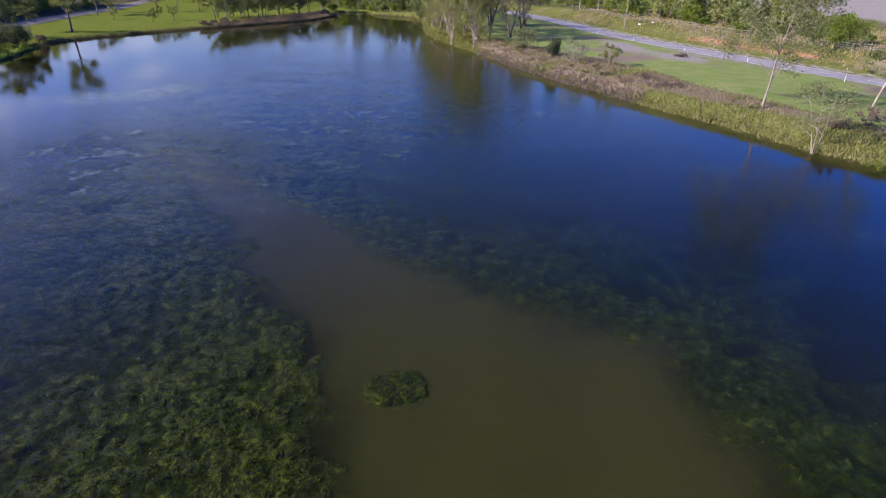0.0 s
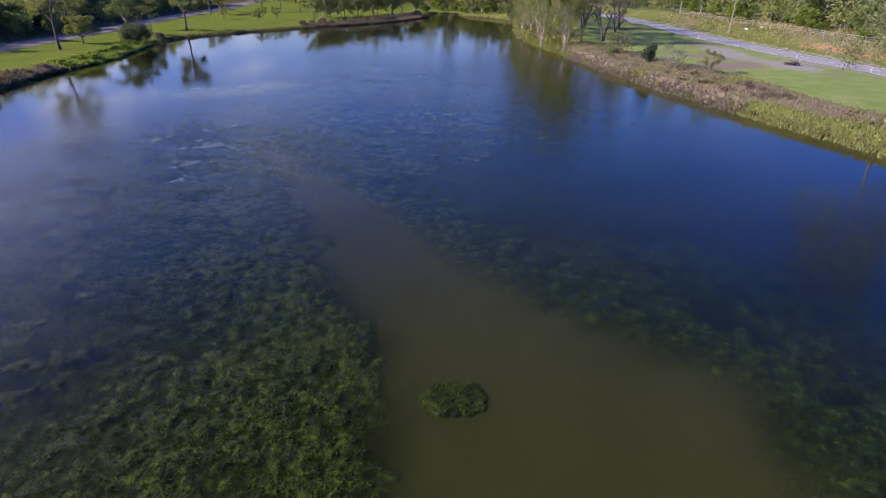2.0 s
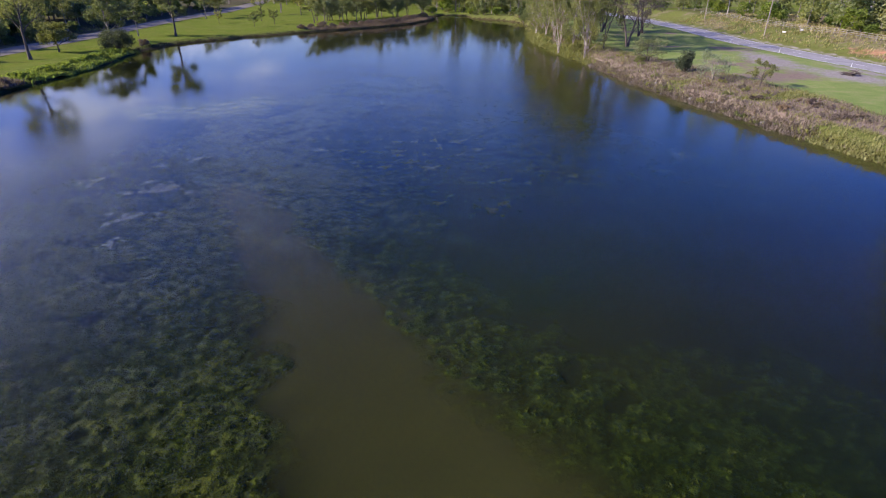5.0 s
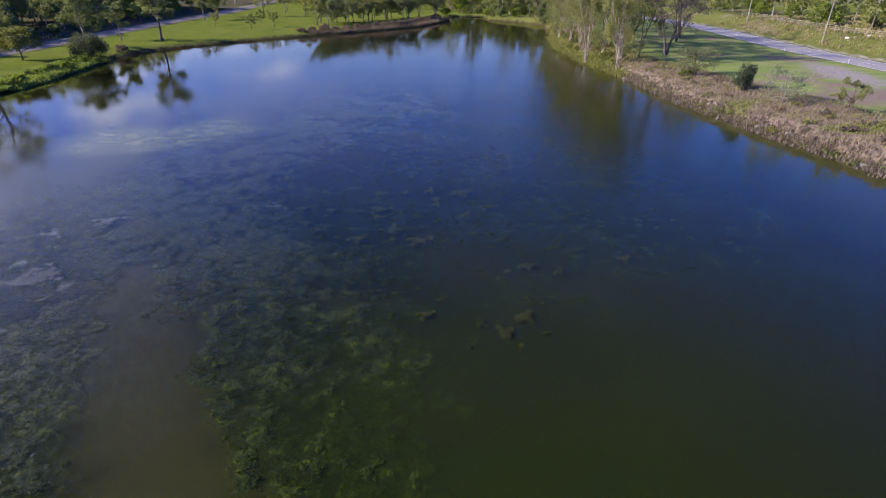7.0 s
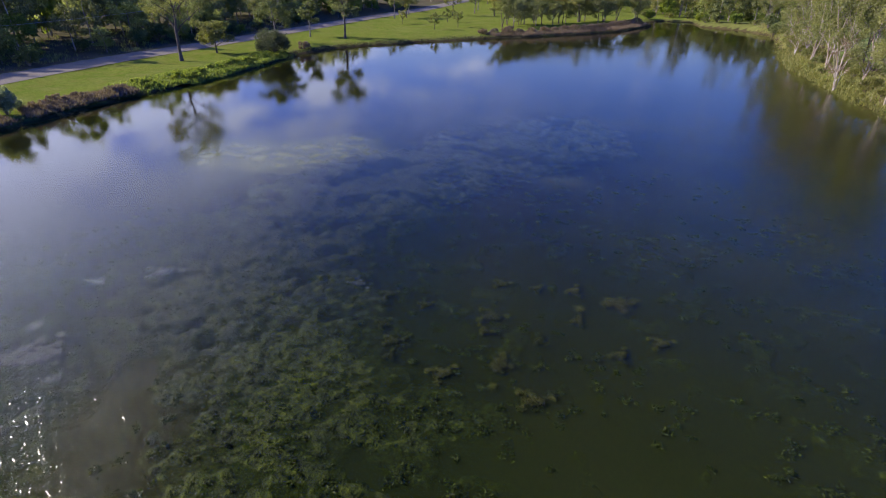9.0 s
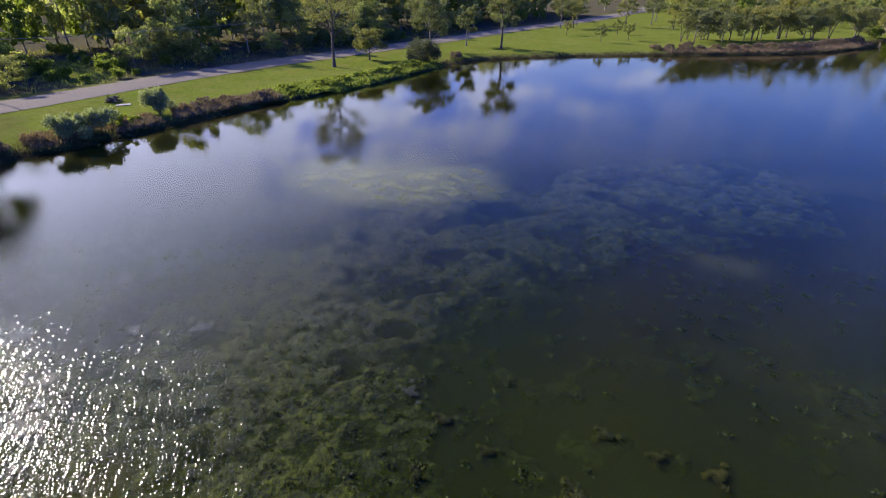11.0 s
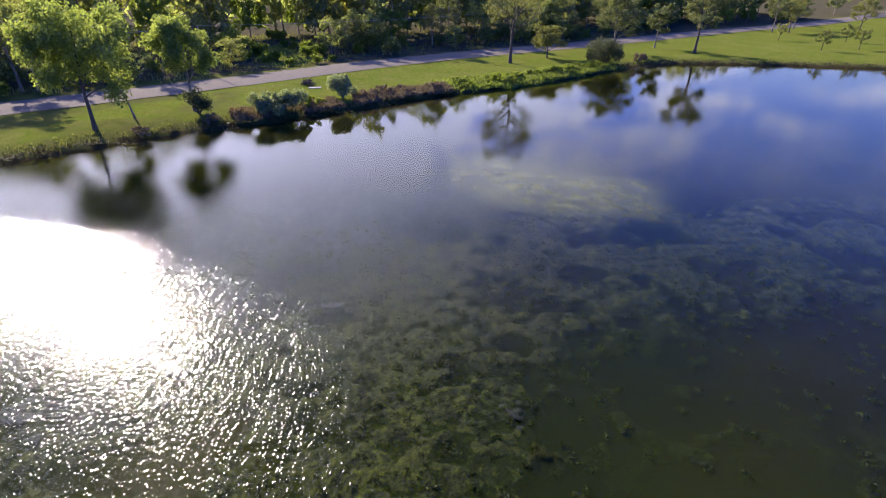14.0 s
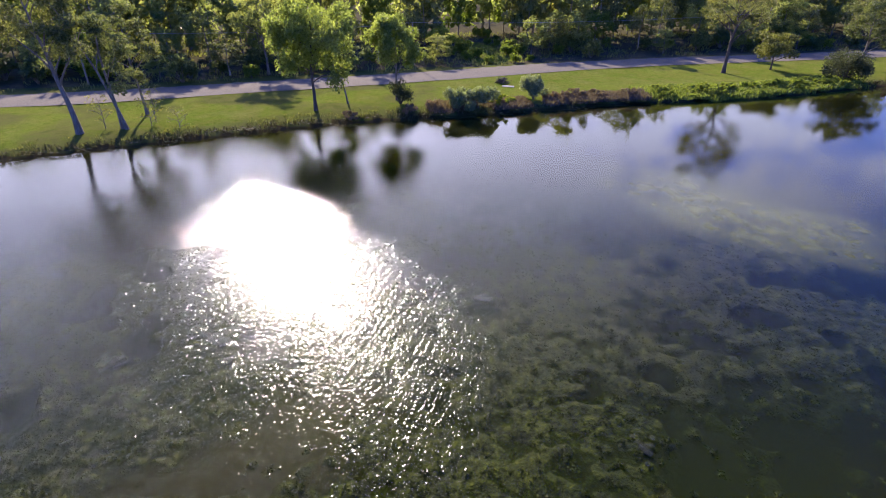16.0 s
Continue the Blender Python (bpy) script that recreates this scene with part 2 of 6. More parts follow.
lawn = k.ramp(patch, (0.3, (0.105, 0.15, 0.02)), (0.5, (0.142, 0.18, 0.029)), (0.7, (0.195, 0.215, 0.042)))
lawn = k.mix(k.ramp(mow, (0.4, 0.0), (0.7, 0.4)), lawn, (0.145, 0.17, 0.024))
lawn = k.mix(k.ramp(k.noise(0.45, 5, 0.7), (0.42, 0.0), (0.62, 0.75)), lawn, (0.185, 0.165, 0.042))
lawn = k.mix(k.ramp(k.noise(0.16, 6, 0.72), (0.5, 0.0), (0.68, 0.6)), lawn, (0.21, 0.19, 0.07))
lawn = k.mix(k.ramp(k.noise(1.1, 4, 0.7), (0.46, 0.0), (0.66, 0.6)), lawn, (0.075, 0.105, 0.014))
lawn = k.mix(k.ramp(fine, (0.35, 0.8), (0.65, 0.0)), lawn, (0.05, 0.085, 0.008))
pale = k.ramp(k.noise(0.3, 5, 0.7), (0.3, (0.13, 0.19, 0.045)), (0.5, (0.18, 0.225, 0.065)), (0.7, (0.25, 0.24, 0.11)))
pale = k.mix(k.ramp(fine, (0.35, 0.5), (0.65, 0.0)), pale, (0.10, 0.13, 0.04))
lawn = k.mix(k.split(k.attr("litter"))[1], lawn, pale)
dry = k.ramp(grit, (0.3, (0.135, 0.10, 0.076)), (0.5, (0.185, 0.142, 0.11)), (0.72, (0.155, 0.14, 0.08)))
rough_grass = k.ramp(k.noise(0.35, 6, 0.65), (0.3, (0.062, 0.086, 0.015)), (0.5, (0.108, 0.118, 0.033)), (0.72, (0.095, 0.13, 0.023)))
rough_grass = k.mix(k.ramp(fine, (0.35, 0.6), (0.6, 0.0)), rough_grass, (0.07, 0.065, 0.025))
gravel = k.ramp(grit, (0.3, (0.17, 0.15, 0.125)), (0.7, (0.29, 0.265, 0.23)))
c = k.mix(edge(0), rough_grass, lawn)
c = k.mix(edge(1), c, dry)
c = k.mix(edge(2), c, gravel)
earth = k.split(k.attr("soil"))
red = k.ramp(grit, (0.3, (0.22, 0.10, 0.055)), (0.7, (0.38, 0.2, 0.12)))
c = k.mix(k.ramp(k.calc("ADD", earth[0], ragged), (0.4, 0.0), (0.6, 1.0)), c, red)
mud = k.ramp(k.noise(0.25, 5), (0.3, (0.04, 0.034, 0.016)), (0.7, (0.07, 0.058, 0.026)))
c = k.mix(k.ramp(earth[1], (0.35, 0.0), (0.65, 1.0)), c, mud)
algae = k.ramp(k.noise(0.9, 5, 0.65), (0.3, (0.012, 0.016, 0.008)), (0.7, (0.03, 0.036, 0.014)))
c = k.mix(k.ramp(k.calc("ADD", earth[2], k.calc("MULTIPLY", ragged, 0.5)), (0.35, 0.0), (0.65, 1.0)), c, algae)
litter = k.split(k.attr("litter"))[0]
leafy = k.ramp(k.noise(0.8, 6, 0.65), (0.3, (0.055, 0.049, 0.03)), (0.5, (0.082, 0.074, 0.044)), (0.75, (0.088, 0.10, 0.042)))
c = k.mix(k.ramp(k.calc("ADD", litter, k.calc("MULTIPLY", ragged, 0.6)), (0.4, 0.0), (0.6, 1.0)), c, leafy)
GROUND = k.surface(c, 0.95, k.bump(k.calc("ADD", grit, k.calc("MULTIPLY", fine, 0.5)), 0.7, 0.12), spec=0.0)

k = Nodes("asphalt")
c = k.ramp(k.noise(30, 3), (0.3, (0.155, 0.147, 0.14)), (0.7, (0.26, 0.248, 0.235)))
c = k.mix(k.ramp(k.noise(0.35, 5, 0.65), (0.4, 0.0), (0.65, 0.6)), c, (0.31, 0.295, 0.28))
ASPHALT = k.surface(c, 0.9, k.bump(k.noise(40, 2), 0.4, 0.01), spec=0.1)
k = Nodes("gravel_track")
c = k.ramp(k.noise(4, 6, 0.7), (0.3, (0.095, 0.087, 0.07)), (0.7, (0.18, 0.163, 0.132)))
c = k.mix(k.ramp(k.noise(0.3, 5, 0.65), (0.42, 0.0), (0.66, 0.6)), c, (0.165, 0.145, 0.112))
TRACK = k.surface(c, 0.95, k.bump(k.noise(8, 4), 0.5, 0.03), spec=0.05)
k = Nodes("road_paint")
c = k.mix(k.ramp(k.noise(3, 5), (0.45, 0.0), (0.65, 0.7)), (0.75, 0.74, 0.7), (0.35, 0.34, 0.33))
PAINT = k.surface(c, 0.7)
k = Nodes("white_plastic")
PLASTIC = k.surface(k.mix(k.noise(5, 3), (0.8, 0.8, 0.78), (0.62, 0.61, 0.58)), 0.5)
k = Nodes("weathered_timber")
c = k.ramp(k.noise(1, 4, 0.6, k.stretched(14, 14, 1.5)), (0.3, (0.16, 0.13, 0.1)), (0.7, (0.36, 0.31, 0.26)))
TIMBER = k.surface(c, 0.9, k.bump(k.noise(1, 4, 0.6, k.stretched(14, 14, 1.5)), 0.4, 0.02))
k = Nodes("pale_rail_timber")
RAIL = k.surface(k.ramp(k.noise(1, 4, 0.6, k.stretched(2, 14, 14)), (0.3, (0.22, 0.195, 0.145)), (0.7, (0.36, 0.325, 0.255))), 0.85)
k = Nodes("galvanised_wire")
WIRE = k.surface(k.ramp(k.noise(2, 2), (0.3, (0.35, 0.34, 0.32)), (0.7, (0.5, 0.48, 0.45))), 0.5, metal=0.7)
k = Nodes("weathered_stone")
STONE = k.surface(k.ramp(k.noise(2.5, 5), (0.3, (0.085, 0.078, 0.066)), (0.7, (0.2, 0.185, 0.16))), 0.9, k.bump(k.noise(9, 4), 0.4, 0.02))
k = Nodes("old_concrete")
CONCRETE = k.surface(k.ramp(k.noise(2.5, 5), (0.3, (0.17, 0.16, 0.145)), (0.7, (0.32, 0.30, 0.28))), 0.9, k.bump(k.noise(9, 4), 0.4, 0.02))

# pond water: a clear rippled surface over silty water
k = Nodes("pond_water")
swell = k.noise(1.0, 1, 0.4, k.stretched(0.3, 0.95, 1, -0.2), 0.2)
chop = k.noise(1.0, 1, 0.35, k.stretched(2.7, 5.0, 1, -0.4), 0.3)
spark = k.noise(1.0, 0, 0.5, k.stretched(5.0, 10.0, 1, -0.3), 0.3)
crest = k.n.new("ShaderNodeTexWave")
crest.bands_direction = "Y"
crest.inputs["Scale"].default_value, crest.inputs["Distortion"].default_value = 0.62, 5.0
crest.inputs["Detail"].default_value, crest.inputs["Detail Scale"].default_value = 1.5, 0.9
k.l.new(k.stretched(0.45, 1.0, 1, -0.42), crest.inputs["Vector"])
wind = k.split(k.attr("wind"))[0]
gusts = k.ramp(k.noise(1.0, 4, 0.6, k.stretched(0.07, 0.2, 1, -0.2)), (0.38, 0.6), (0.6, 1.0))
calm = k.calc("MULTIPLY", wind, gusts)
height = k.calc("MULTIPLY", k.calc("ADD", k.calc("ADD", k.calc("MULTIPLY", swell, 0.12), k.calc("MULTIPLY", chop, 0.2)), k.calc("ADD", k.calc("MULTIPLY", spark, 0.16), k.calc("MULTIPLY", crest.outputs["Fac"], 0.058))), calm)
ripple = k.bump(height, 1.0, RIPPLE)
facing = k.n.new("ShaderNodeLayerWeight")
facing.inputs["Blend"].default_value = 0.5
k.l.new(ripple, facing.inputs["Normal"])
shine = k.calc("ADD", k.calc("MULTIPLY", k.calc("POWER", facing.outputs["Facing"], 5.0), 0.98), 0.007)
gloss = k.n.new("ShaderNodeBsdfGlossy")
gloss.distribution = "BECKMANN"
k.put(gloss.inputs["Roughness"], k.calc("ADD", k.calc("MULTIPLY", k.calc("MINIMUM", wind, 1.0), 0.15), 0.003))
k.l.new(ripple, gloss.inputs["Normal"])
clear = k.n.new("ShaderNodeBsdfTransparent")
clear.inputs[0].default_value = (0.95, 0.96, 0.88, 1)
both = k.n.new("ShaderNodeMixShader")
k.l.new(shine, both.inputs[0]), k.l.new(clear.outputs[0], both.inputs[1]), k.l.new(gloss.outputs[0], both.inputs[2])
k.l.new(both.outputs[0], k.out.inputs[0])
WATER = k.m

k = Nodes("suspended_silt")
silt = k.n.new("ShaderNodeBsdfDiffuse")
hazes = k.split(k.attr("stirred"))
tone = k.ramp(k.noise(0.06, 3), (0.3, (0.040, 0.041, 0.0115)), (0.7, (0.049, 0.050, 0.014)))
tone = k.mix(hazes[2], tone, (0.028, 0.039, 0.0068))
# second channel: algae bloom, and bank reflections tinted in along the shores
tone = k.mix(hazes[1], tone, k.ramp(k.noise(0.8, 5, 0.6), (0.3, (0.067, 0.073, 0.015)), (0.7, (0.088, 0.094, 0.021))))
k.put(silt.inputs[0], tone)
clear = k.n.new("ShaderNodeBsdfTransparent")
clear.inputs[0].default_value = (0.70, 0.743, 0.62, 1)
both = k.n.new("ShaderNodeMixShader")
thick = k.calc("MULTIPLY", hazes[0], k.ramp(k.noise(0.15, 4), (0.3, 0.85), (0.7, 1.1)))
ragged = k.calc("MULTIPLY", hazes[1], k.ramp(k.noise(0.5, 5, 0.6), (0.32, 0.55), (0.6, 1.0)))
k.put(both.inputs[0], k.calc("MAXIMUM", thick, k.calc("MULTIPLY", ragged, 0.9)))
k.l.new(clear.outputs[0], both.inputs[1]), k.l.new(silt.outputs[0], both.inputs[2])
k.l.new(both.outputs[0], k.out.inputs[0])
SILT = k.m


# ---- plan ----
SHORE = [(49, 55), (45, 60), (43, 65), (40, 72), (35, 80), (30.5, 90.5), (25.5, 101), (21, 111), (15.3, 126), (11, 143), (6.6, 153), (3.6, 165), (-1.4, 183), (-3, 203),
         (-4, 228), (-6, 248), (-15, 260), (-29, 268), (-34, 284), (-44, 286), (-48, 274), (-44, 262), (-49, 236), (-59, 219), (-72, 203),
         (-82, 190), (-90, 178), (-96, 168), (-101, 157), (-101, 147), (-98, 137), (-95, 128), (-92.5, 118), (-91, 106), (-90, 95),
         (-87.5, 86), (-85.5, 78), (-83.5, 69), (-82, 61), (-80, 53), (-78, 47), (-75.5, 40), (-73, 34), (-71, 29), (-69, 24), (-66, 17),
         (-62, 5), (-30, -42), (0, -48), (45, -15), (50, 20)]
TRACK_LINE = [(-80, -60), (-88, -25), (-93, 3), (-95.5, 18), (-100.5, 33), (-105.5, 51), (-111.5, 71), (-119, 92), (-125, 117), (-127.5, 135),
              (-134, 173), (-144, 222), (-151, 276), (-171, 354), (-205, 440)]
ROAD_LINE = [(150, -90), (125, -20), (110, 20), (97, 50), (84, 78), (76, 98), (68.2, 122), (64.7, 132), (59.2, 152), (56, 163), (52, 181),
             (48, 213), (43, 235), (34, 270), (20, 320), (-5, 390)]
RNG = np.random.default_rng(7)


def away(P, line, closed=False):
    """Distance of the points P to a polyline, and the side (plus: right of its way)."""
    L = np.array(line, float)
    A, B = (L, np.roll(L, -1, 0)) if closed else (L[:-1], L[1:])
    best, side = np.full(len(P), 1e9), np.ones(len(P))
    for a, b in zip(A, B):
        e = b - a
        t = np.clip(((P - a) @ e) / (e @ e), 0, 1)
        q = P - a - t[:, None] * e
        d = np.hypot(q[:, 0], q[:, 1])
        near = d < best
        best[near] = d[near]
        side[near] = np.sign(e[1] * q[near, 0] - e[0] * q[near, 1])
    return best, side


def inside(P, poly):
    L = np.array(poly, float)
    hit = np.zeros(len(P), bool)
    for a, b in zip(L, np.roll(L, -1, 0)):
        cross = (a[1] > P[:, 1]) != (b[1] > P[:, 1])
        with np.errstate(divide="ignore", invalid="ignore"):
            x = (b[0] - a[0]) * (P[:, 1] - a[1]) / (b[1] - a[1]) + a[0]
        hit ^= cross & (P[:, 0] < x)
    return hit


def step(v, lo, hi):
    t = np.clip((v - lo) / (hi - lo), 0, 1)
    return t * t * (3 - 2 * t)


LATTICE = RNG.random((64, 64))


def rough(P, size, seed=0):
    """Smooth noise from 0 to 1, of about that size in metres."""
    q = P / size + np.array([seed * 7.3, seed * 3.1])
    i = np.floor(q).astype(int)
    f = q - i
    f = f * f * (3 - 2 * f)
    g = lambda a, b: LATTICE[(i[:, 0] + a) % 64, (i[:, 1] + b) % 64]
    return (g(0, 0) * (1 - f[:, 0]) + g(1, 0) * f[:, 0]) * (1 - f[:, 1]) + (g(0, 1) * (1 - f[:, 0]) + g(1, 1) * f[:, 0]) * f[:, 1]


def shore_distance(P):
    d, _ = away(P, SHORE, True)
    d = d + (rough(P, 3.1, 1) - 0.5) * 0.9
    return np.where(inside(P, SHORE), -d, d)


def pinkness(P):
    """Where the right bank is dry and pinkish."""
    up = step(shore_distance(P) + 2.5 * (rough(P, 4, 83) - 0.5), 2.5, 5.0)
    near = step(P[:, 1], 94, 84) * (1 - up) + step(P[:, 1], 60, 54)
    return step(rough(P, 13, 41) + 0.3 * (rough(P, 3, 42) - 0.5) + 0.12 * up, 0.2, 0.46) * (1 - 0.9 * step(P[:, 1], 140, 158)) * (1 - 0.88 * np.clip(near, 0, 1))


def bank_width(P):
    """How far the slope of the right bank reaches."""
    return 8.0 + 5.0 * np.exp(-((P[:, 1] - 115) / 24) ** 2) + 2.5 * (rough(P, 18, 8) - 0.5)


def lie(P):
    """Height of the ground at the points P (n x 2)."""
    P = np.asarray(P, float)
    d = shore_distance(P)
    right = step(P[:, 0] + 0.12 * (P[:, 1] - 260), -40, -12) * step(P[:, 1], 300, 250)
    z_right = 1.7 * step(d, -0.4, 2.4) + 0.7 * step(d, 0.5, bank_width(P))
    z_left = 0.45 * step(d, -0.4, 0.7) + 0.45 * step(d, 0.5, 5.0)
    out = right * z_right + (1 - right) * z_left + (rough(P, 9, 2) - 0.5) * 0.25 * step(d, 1, 8)
    bed = -0.25 - 0.85 * step(-d, 0.5, 7.0) - 0.25 * (rough(P, 6, 3) - 0.5)
    z = np.where(d > -0.3, np.where(d < 0, -0.25 + (d + 0.3) / 0.3 * 0.25 + out, out), bed)
    rd, rs = away(P, ROAD_LINE)
    rd = rd * rs
    z = z + (1.8 - z) * step(7 - np.abs(rd), 0, 3) * (d > 0)
    z = z + 2.6 * step(rd, 5.5, 15) + (rough(P, 14, 4) - 0.5) * 1.2 * step(rd, 7, 20)
    td, ts = away(P, TRACK_LINE)
    z = z + (1.0 - z) * step(8.0 - td, 0, 3)
    far = -td * ts
    z = z + 1.5 * step(far, 5, 40) + 14 * step(far, 90, 700) + (rough(P, 120, 5)) * 10 * step(far, 120, 500)
    for k in (112, 128, 146, 166, 190):
        z = z + 0.9 * step(P[:, 0] - 0.1 * P[:, 1] + 5 * rough(P, 40, 81), k, k + 2.5) * step(P[:, 1], 90, 130)
    return z + rough(P, 180, 6) * 8 * step(rd, 120, 600) + 10 * step(P[:, 1], 420, 1100)


def lie1(x, y):
    return float(lie(np.array([[x, y]]))[0])


def capsule(P, a, b, r):
    d, _ = away(P, [a, b])
    return 1 - step(d, r * 0.45, r)


# ---- mesh helpers ----
def raw_mesh(name, V, F, material=None, smooth=False):
    """A mesh from arrays: V n x 3, F m x 3 or m x 4."""
    V, F = np.asarray(V, np.float32), np.asarray(F, np.int32)
    me = bpy.data.meshes.new(name)
    me.vertices.add(len(V))
    me.vertices.foreach_set("co", V.ravel())
    m, w = F.shape
    me.loops.add(m * w)
    me.loops.foreach_set("vertex_index", F.ravel())
    me.polygons.add(m)
    me.polygons.foreach_set("loop_start", np.arange(m, dtype=np.int32) * w)
    me.polygons.foreach_set("use_smooth", np.full(m, smooth))
    me.update(calc_edges=True)
    if material:
        me.materials.append(material)
    return me


def raw_part(name, V, F, material, parent=None, label="", smooth=False):
    ob = new(name, raw_mesh(name, V, F, material, smooth))
    ob.parent = parent
    return tagged(ob, label)


def part(name, bm, material, parent=None, label="", smooth=False):
    me = bpy.data.meshes.new(name)
    bm.to_mesh(me)
    bm.free()
    me.materials.append(material)
    for p in me.polygons:
        p.use_smooth = smooth
    ob = new(name, me)
    ob.parent = parent
    return tagged(ob, label)


def box_bm(bm, x0, y0, z0, x1, y1, z1, bevel=0.0):
    r = bmesh.ops.create_cube(bm, size=1, matrix=Matrix.Translation(((x0 + x1) / 2, (y0 + y1) / 2, (z0 + z1) / 2)) @ Matrix.Diagonal((x1 - x0, y1 - y0, z1 - z0, 1)))
    if bevel:
        edges = {e for v in r["verts"] for e in v.link_edges}
        bmesh.ops.bevel(bm, geom=list(edges), offset=bevel, segments=1, affect="EDGES")


class Heap:
    """Gathers pieces of geometry into one mesh."""

    def __init__(self):
        self.V, self.F, self.n = [], [], 0

    def add(self, V, F):
        self.V.append(np.asarray(V, float)), self.F.append(np.asarray(F, int) + self.n)
        self.n += len(V)

    def tube(self, P, R, sides=6):
        P, R = np.asarray(P, float), np.asarray(R, float)
        T = np.gradient(P, axis=0)
        T /= np.linalg.norm(T, axis=1)[:, None] + 1e-9
        ref = np.where(np.abs(T[:, 2:3]) > 0.9, np.array([[1.0, 0, 0]]), np.array([[0, 0, 1.0]]))
        U = np.cross(T, ref)
        U /= np.linalg.norm(U, axis=1)[:, None] + 1e-9
        W = np.cross(T, U)
        a = np.linspace(0, 2 * np.pi, sides, endpoint=False)
        V = P[:, None] + R[:, None, None] * (np.cos(a)[None, :, None] * U[:, None] + np.sin(a)[None, :, None] * W[:, None])
        n = len(P)
        i, j = np.meshgrid(np.arange(n - 1), np.arange(sides), indexing="ij")
        k2 = (j + 1) % sides
        F = np.stack([i * sides + j, i * sides + k2, (i + 1) * sides + k2, (i + 1) * sides + j], -1).reshape(-1, 4)
        self.add(V.reshape(-1, 3), F)

    def done(self):
        return np.concatenate(self.V), np.concatenate(self.F)


def leaf_quads(C, D, L, W, rng):
    """Folded rhombic leaves: centres C, ways D, lengths L, widths W."""
    side = np.cross(D, rng.normal(size=D.shape))
    side /= np.linalg.norm(side, axis=1)[:, None] + 1e-9
    up = np.cross(side, D)
    a, b = C - D * L[:, None] / 2, C + D * L[:, None] / 2
    m = C + up * (W * 0.25)[:, None]
    V = np.stack([a, m + side * W[:, None] / 2, b, m - side * W[:, None] / 2], 1).reshape(-1, 3)
    return V, np.arange(len(V)).reshape(-1, 4)


def unit(v):
    return v / (np.linalg.norm(v, axis=-1, keepdims=True) + 1e-9)


# ---- trees and shrubs ----
def make_tree(seed, height, spread, trunk_r, fork, leaves, leaf_mat, bark, name="gum_tree", label="", lean=(0.0, 0.0), limbs=9, clump=1.0,
              leaf=0.42, dome=0.5, stems=1, droop=0.5, flat=0.7, fill=12, plain=False):
    """A tree at the origin: trunk with limbs as one part, crown of single leaves as the other."""
    rng = np.random.default_rng(seed)
    wood, tips, arms = Heap(), [], []
    for s in range(stems):
        off = rng.normal(size=2) * (0.25 * (stems > 1)) * trunk_r * 4
        out = rng.normal(size=2) * 0.12 * (stems > 1) * height
        n = 9
        t = np.linspace(0, 1, n)
        top = height * rng.uniform(0.78, 0.88)
        wob = np.cumsum(rng.normal(size=(n, 2)) * height * 0.012, axis=0)
        path = np.stack([off[0] + (lean[0] * height + out[0]) * t ** 1.3 + wob[:, 0] * t, off[1] + (lean[1] * height + out[1]) * t ** 1.3 + wob[:, 1] * t, t * top - 0.3], 1)
        rad = trunk_r * (1 - 0.82 * t) * (1 + 0.5 * np.exp(-t * 18)) / (1 + 0.35 * (stems > 1))
        wood.tube(path, rad, 5 if plain else 8)
        per = max(3, limbs // stems)
        for i in range(per):
            h = fork + (0.97 - fork) * (i + rng.random() * 0.8) / per
            base = np.array([np.interp(h, t, path[:, a]) for a in range(3)])
            ang = i * 2.4 + rng.random() * 1.3 + s
            rel = (h - fork) / max(0.05, 1 - fork)
            reach = spread * (0.45 + 0.55 * np.sin(np.pi * np.clip(rel * (1 - dome) + dome * 0.55 + 0.1, 0, 1))) * rng.uniform(0.65, 1.1)
            rise = height * rng.uniform(0.10, 0.24) * (1.1 - 0.4 * rel)
            u = np.linspace(0, 1, 6)
            d = np.array([np.cos(ang), np.sin(ang)])
            limb = base + np.stack([d[0] * reach * u, d[1] * reach * u, rise * u ** 0.75], 1) + np.cumsum(rng.normal(size=(6, 3)) * 0.035 * reach, 0) * u[:, None]
            r0 = np.interp(h, t, rad) * 0.55
            if not plain:
                arm = Heap()
                arms.append(arm)
                arm.tube(limb, r0 * (1 - 0.85 * u) + 0.012, 5)
            tips.append(limb[-1]), tips.append(limb[4])
            for _ in range(4):
                v = rng.uniform(0.35, 0.95)
                b0 = np.array([np.interp(v, u, limb[:, a]) for a in range(3)])
                dd = unit(np.array([d[0], d[1], 0.3]) + rng.normal(size=3) * 0.75)
                ln = reach * rng.uniform(0.25, 0.5)
                w = np.linspace(0, 1, 4)[:, None]
                sub = b0 + dd * ln * w + np.array([0, 0, 0.12 * ln]) * w ** 2
                if not plain:
                    arm.tube(sub, r0 * 0.4 * (1 - v * 0.6) * (1 - 0.8 * w[:, 0]) + 0.008, 3)
                tips.append(sub[-1])
        tips.append(path[-1])
    mid = np.array([lean[0] * height * 0.7, lean[1] * height * 0.7, height * (0.56 + 0.36 * fork)])
    for _ in range(fill):
        g = unit(rng.normal(size=3)) * rng.uniform(0.55, 1.0) ** 0.5
        tips.append(mid + g * np.array([spread * 0.82, spread * 0.82, height * (1 - fork) * 0.38]))
    T = np.array(tips)
    T[:, 2] = np.minimum(T[:, 2], height * 0.96)
    size = rng.uniform(0.6, 1.25, len(T)) * spread * 0.23 * clump
    share = rng.choice(len(T), leaves, p=size ** 2 / (size ** 2).sum())
    g = unit(rng.normal(size=(leaves, 3))) * (rng.random((leaves, 1)) ** 0.5)
